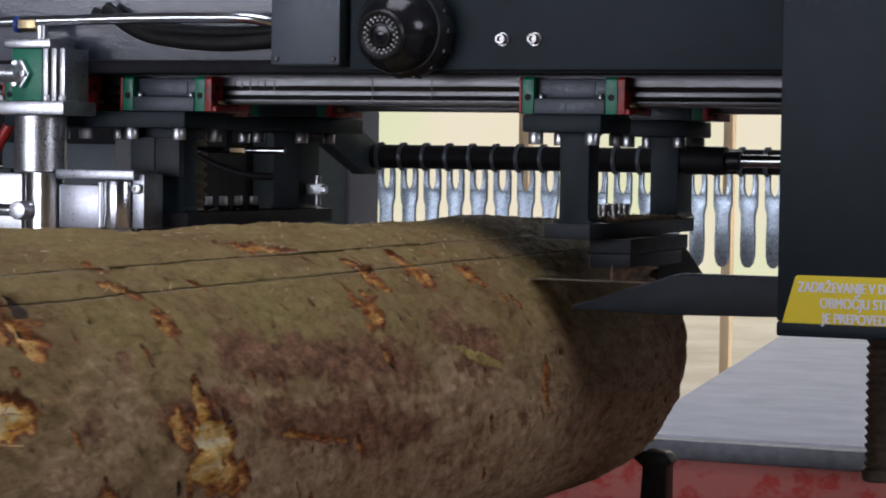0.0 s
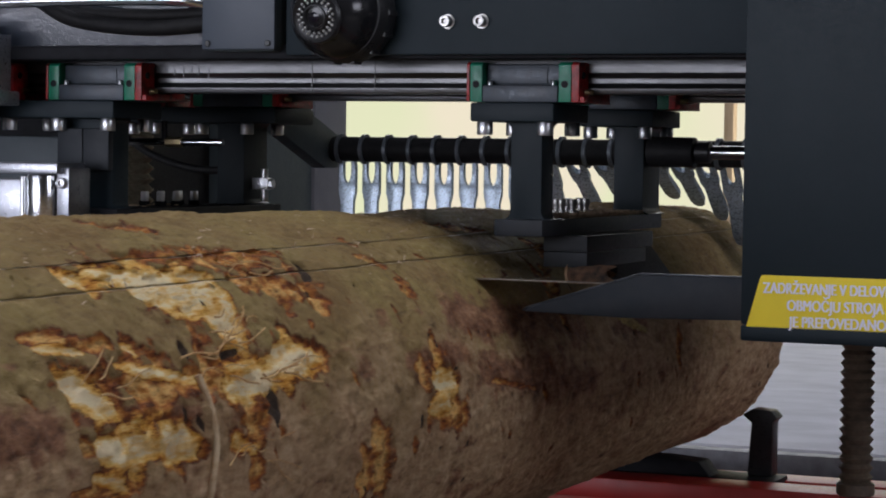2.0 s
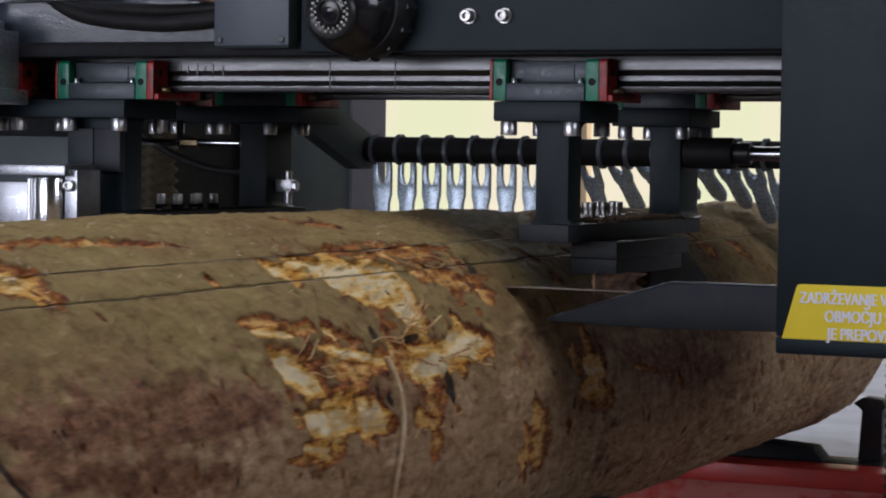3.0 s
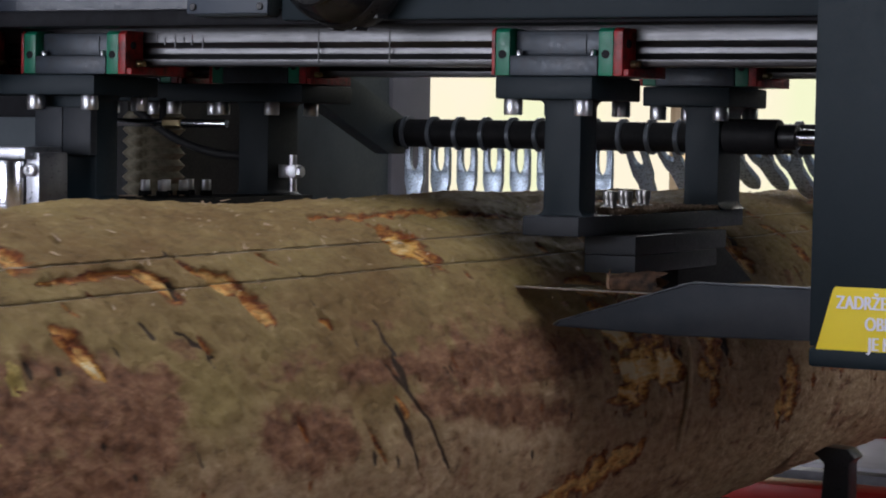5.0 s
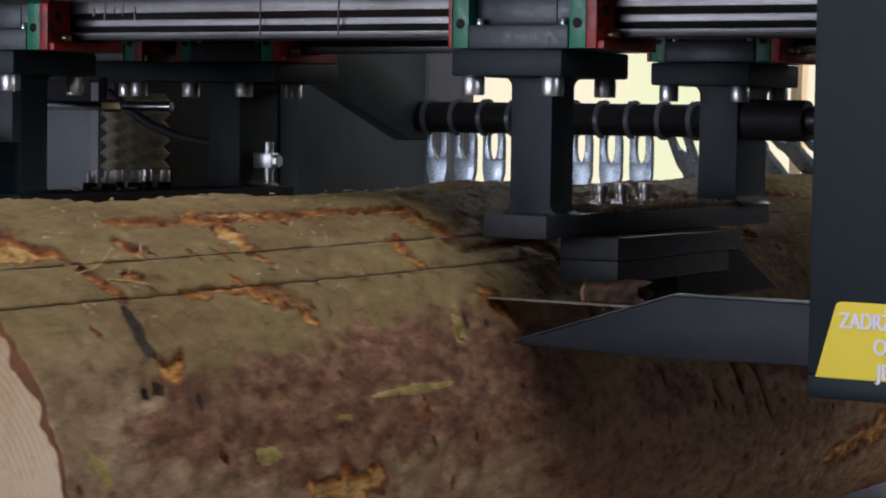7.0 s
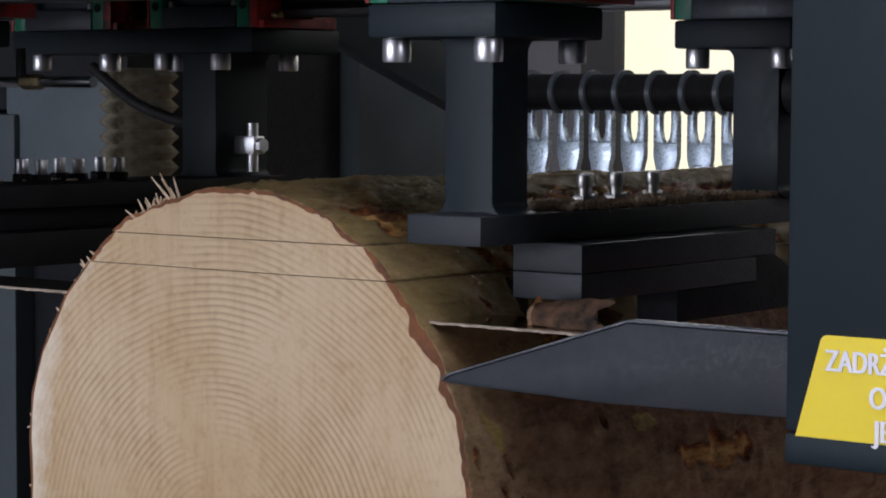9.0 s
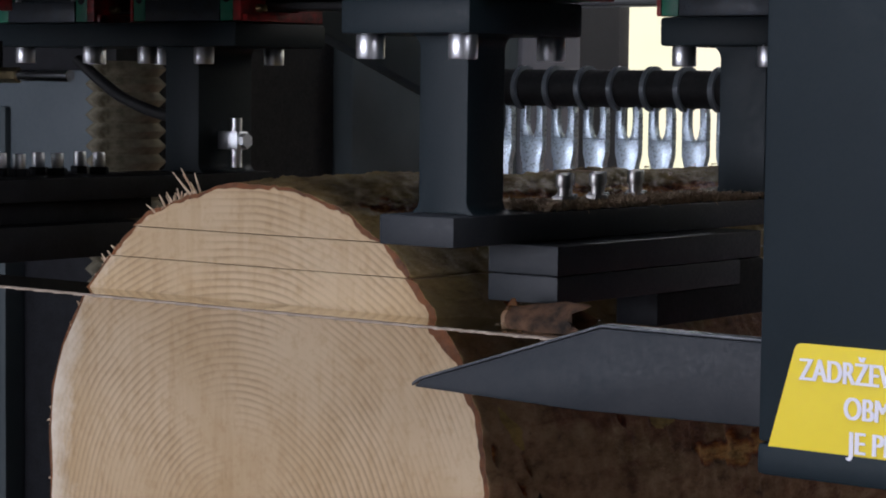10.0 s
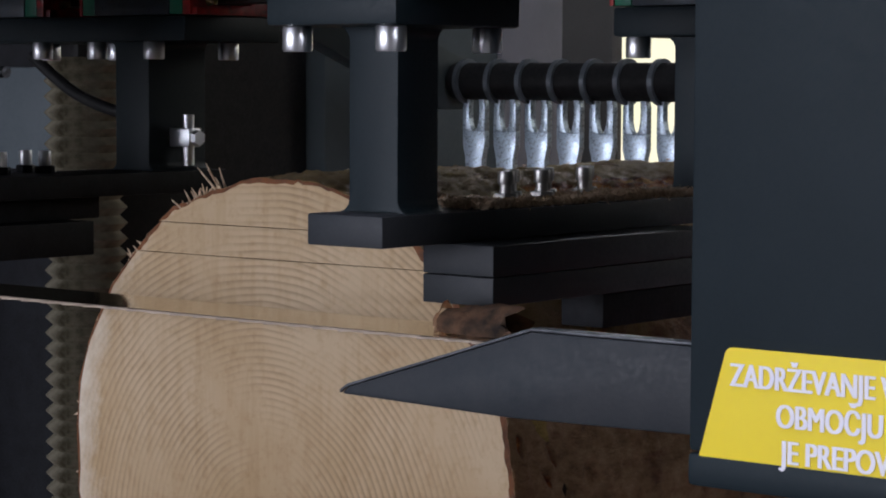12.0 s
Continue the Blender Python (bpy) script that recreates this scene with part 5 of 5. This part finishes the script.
for turn_at, count, reach in tufts:
    for i in range(count):
        a = turn_at + rnd.uniform(-0.07, 0.07)
        p = Vector((-0.1445 + 0.2215 * math.cos(a), Y0 + 0.005 * rnd.random(), 0.9255 + 0.2215 * math.sin(a)))
        out = Vector((math.cos(a), 0, math.sin(a)))
        d = (out * rnd.uniform(0.3, 1) + Vector((rnd.uniform(-0.7, 0.7), rnd.uniform(-0.5, 0.3), rnd.uniform(-0.3, 0.6)))).normalized() * reach * (0.2 + 0.8 * rnd.random() ** 2)
        rod(fib, p, p + d, 0.0012, 0.0004, seg=5)
tagged(part("fibre_fringe", fib, SAWDUST, log), "torn wood fibres", kind="stuff")
tube("bast_strand", [(-0.1705 + 0.2225 * math.cos(a), -1.557 + 0.006 * math.sin(9 * a), 0.9205 + 0.2225 * math.sin(a)) for a in (0.40, 0.25, 0.10, -0.05, -0.2, -0.35)],
     0.0034, material("pale_bast", (0.62, 0.48, 0.30), 0.7, 0, (0.45, 0.30, 0.16), 80, 0.3), log, 8, "pale hanging strip of bast")

LOOSE_BAST = material("loose_bast_fibre", (0.66, 0.44, 0.20), 0.7, 0, (0.42, 0.22, 0.08), 90, 0.3)


def on_log(y, girth, lift):
    """A place on the bark: along the log, round its girth from its widest side, and above the surface."""
    r, a = float(log_radius(y)) + lift, girth / 0.2207
    return (-0.1705 + 0.026 * min(max((-2.3 - y) / 0.9, 0), 1) + r * math.cos(a), y, 0.702 + float(log_radius(y)) + r * math.sin(a))


rnd = random.Random(33)
for y, g, count in ((-1.46, 0.125, 9), (-1.53, 0.090, 7), (-1.48, 0.010, 6), (-1.40, 0.085, 5), (-1.74, 0.080, 4), (-1.34, 0.195, 5), (-3.26, 0.205, 2)):
    for i in range(count):
        y0, g0, turn_at, l = y + rnd.uniform(-0.05, 0.05), g + rnd.uniform(-0.018, 0.018), rnd.uniform(-0.7, 0.9), rnd.uniform(0.02, 0.075)
        pts = [on_log(y0 + l * u * math.cos(turn_at), g0 + l * u * math.sin(turn_at) * 0.6 + 0.002 * math.sin(6 * u + i), 0.0008 + 0.010 * rnd.random() * u * u) for u in (0, 0.35, 0.7, 1.0)]
        tube("bast_thread", pts, rnd.uniform(0.0005, 0.0012), LOOSE_BAST, log, 5)

bm = bmesh.new()
for i in range(420):
    y0, g0, turn_at, l = rnd.uniform(Y0 + 0.05, Y1), rnd.uniform(0.16, 0.34), rnd.uniform(-1.2, 1.6), 0.0025 + 0.009 * rnd.random() ** 3
    rod(bm, on_log(y0, g0, 0.0012), on_log(y0 + l * math.cos(turn_at), g0 + l * math.sin(turn_at), 0.0012 + 0.4 * l * rnd.random()), rnd.uniform(0.0005, 0.0013), 0.0003, seg=5)
tagged(part("splinter_litter", bm, SAWDUST, log), "pale loose splinters on the bark", kind="stuff")

# ---- log carriage travelling with the log ----
bed = thing("log_carriage", (0, 0, 0), "red steel log carriage with cross bars and dark dogs", "log carriage")
for yr in (0.42, -0.58, -1.65, -2.7):
    part("red_bar", B(-0.75, 0.47, yr - 0.04, yr + 0.04, 0.635, 0.668, bev=0.004), REDPAINT, bed)
for yb in (0.335, -1.04, -2.1, -3.15):
    part("cross_bar", B(-0.75, 0.42, yb - 0.12, yb - 0.03, 0.64, 0.675, bev=0.004), REDPAINT if yb > 0 else EDGEGREY, bed, "red cross bar" if yb > 0 else "scuffed grey cross bar")
    part("dog_base", B(-0.34, 0.10, yb - 0.0295, yb + 0.065, 0.64, 0.6755, bev=0.003), STEEL_DARK, bed)
    part("log_rest", prism(bmesh.new(), [(-0.33, 0.676), (-0.01, 0.676), (-0.03, 0.700), (-0.10, 0.7045), (-0.24, 0.7045), (-0.31, 0.700)], "y", yb - 0.03, yb + 0.03, 0.003), STEEL_DARK, bed)
    part("dog", prism(bmesh.new(), [(0.040, 0.676), (0.083, 0.676), (0.083, 0.768), (0.092, 0.776), (0.080, 0.788), (0.048, 0.790), (0.030, 0.779), (0.046, 0.766)], "y", yb + 0.02, yb + 0.06, 0.003), BLACK, bed, "dark clamping dog")
for x in (-0.72, 0.40):
    part("side_beam", B(x, x + 0.06, -3.6, 0.55, 0.55, 0.634, bev=0.004), REDPAINT, bed)
for x in (-0.69, 0.43):
    for y in (-3.3, -1.4, 0.3):
        part("wheel", R((x - 0.03, y, 0.46), (x + 0.03, y, 0.46), 0.10, seg=28, bev=0.004), STEEL_DARK, bed)
track = thing("carriage_track", (-0.13, 0, 0), "steel track rails on sleeper beams under the carriage", "track")
for x in (-0.69, 0.43):
    part("track_rail", B(x - 0.03, x + 0.03, -7.5, 5.0, 0.15, 0.36, bev=0.006), STEEL_DARK, track)
    part("sill", B(x - 0.09, x + 0.09, -7.5, 5.0, 0.0, 0.1495, bev=0.006), REDPAINT, track)

# chips flung up as the band leaves the log
CHIPS = []
rnd = random.Random(5)
for i in range(12):
    bm = bmesh.new()
    l = 0.004 + 0.006 * rnd.random()
    prism(bm, [(-l, -0.0012), (-l * 0.3, 0.0016), (l, 0.001), (l * 0.4, -0.0014)], "y", -0.0006, 0.0006, 0)
    chip = solid("wood_chip", bm, SAWDUST, "small pale wood chip thrown off by the saw band", "wood chip", group="wood chips")
    CHIPS.append((chip, rnd.random(), rnd.random(), rnd.random(), rnd.random()))

TRAVEL = [(0, 0), (0.5, 0.18), (1, 0.367), (1.5, 0.562), (2, 0.764), (2.5, 0.962), (3, 1.167), (3.5, 1.364), (4, 1.559), (4.5, 1.754), (5, 1.948), (5.5, 2.142), (6, 2.341), (6.5, 2.537),
          (7, 2.745), (7.5, 2.94), (8, 3.13), (8.4, 3.255), (8.8, 3.345), (9.1, 3.371), (9.5, 3.391), (10, 3.417), (10.5, 3.441), (11, 3.467), (11.5, 3.492), (12, 3.515)]


def motions():
    for moving in (log, bed):
        walk(moving, [(t, pose(0, s, 0)) for t, s in TRAVEL])
    for chip, a, b, c, d in CHIPS:
        rest = (-0.60 + 0.05 * a, 0.06 + 0.2 * b, 1.1368)
        rows, begin = [(0, pose(*rest, 90, 0, 300 * c))], 9.0 + 0.5 * d
        rows.append((begin, pose(*rest, 90, 0, 300 * c)))
        vx, vy, vz = -0.15 + 0.75 * a, -0.45 + 0.5 * b, 0.55 + 0.8 * c
        for k in range(1, 11):
            u = 0.08 * k
            z = rest[2] + vz * u - 2.2 * u * u
            if z < 0.1:
                break
            rows.append((begin + u, pose(rest[0] + vx * u, rest[1] + vy * u, z, 90 + 60 * k, 35 * k, 300 * c + 40 * k)))
        end = rows[-1][1].copy()
        floor_pose = pose(end.translation.x + 0.1 * vx, end.translation.y + 0.1 * vy, 0.003, 90 + 60 * len(rows), 0, 300 * c)
        if rows[-1][0] < 11:
            rows += [(rows[-1][0] + 0.25, floor_pose), (12, floor_pose)]
        walk(chip, rows)
    for f, fx in FINGERS:
        half = abs(fx + 0.1705)
        top = 0.92 + math.sqrt(max(0.222 ** 2 - half ** 2, 0)) if half < 0.222 else 0
        drop = (SZ - top - 0.004) / 0.188
        if drop >= 1:
            walk(f, [(0, pose(fx + 0.1, 0, 0)), (12, pose(fx + 0.1, 0, 0))])
            continue
        tilt = math.degrees(math.acos(drop))
        begin = 0.95 + 0.7 * half
        rows = [(0, 0), (begin, 0), (begin + 0.2, tilt * 0.45), (begin + 0.45, tilt), (begin + 1.2, tilt * 1.0), (12, tilt)]
        walk(f, [(t, pose(fx + 0.1, 0, 0, a)) for t, a in rows])


motions()
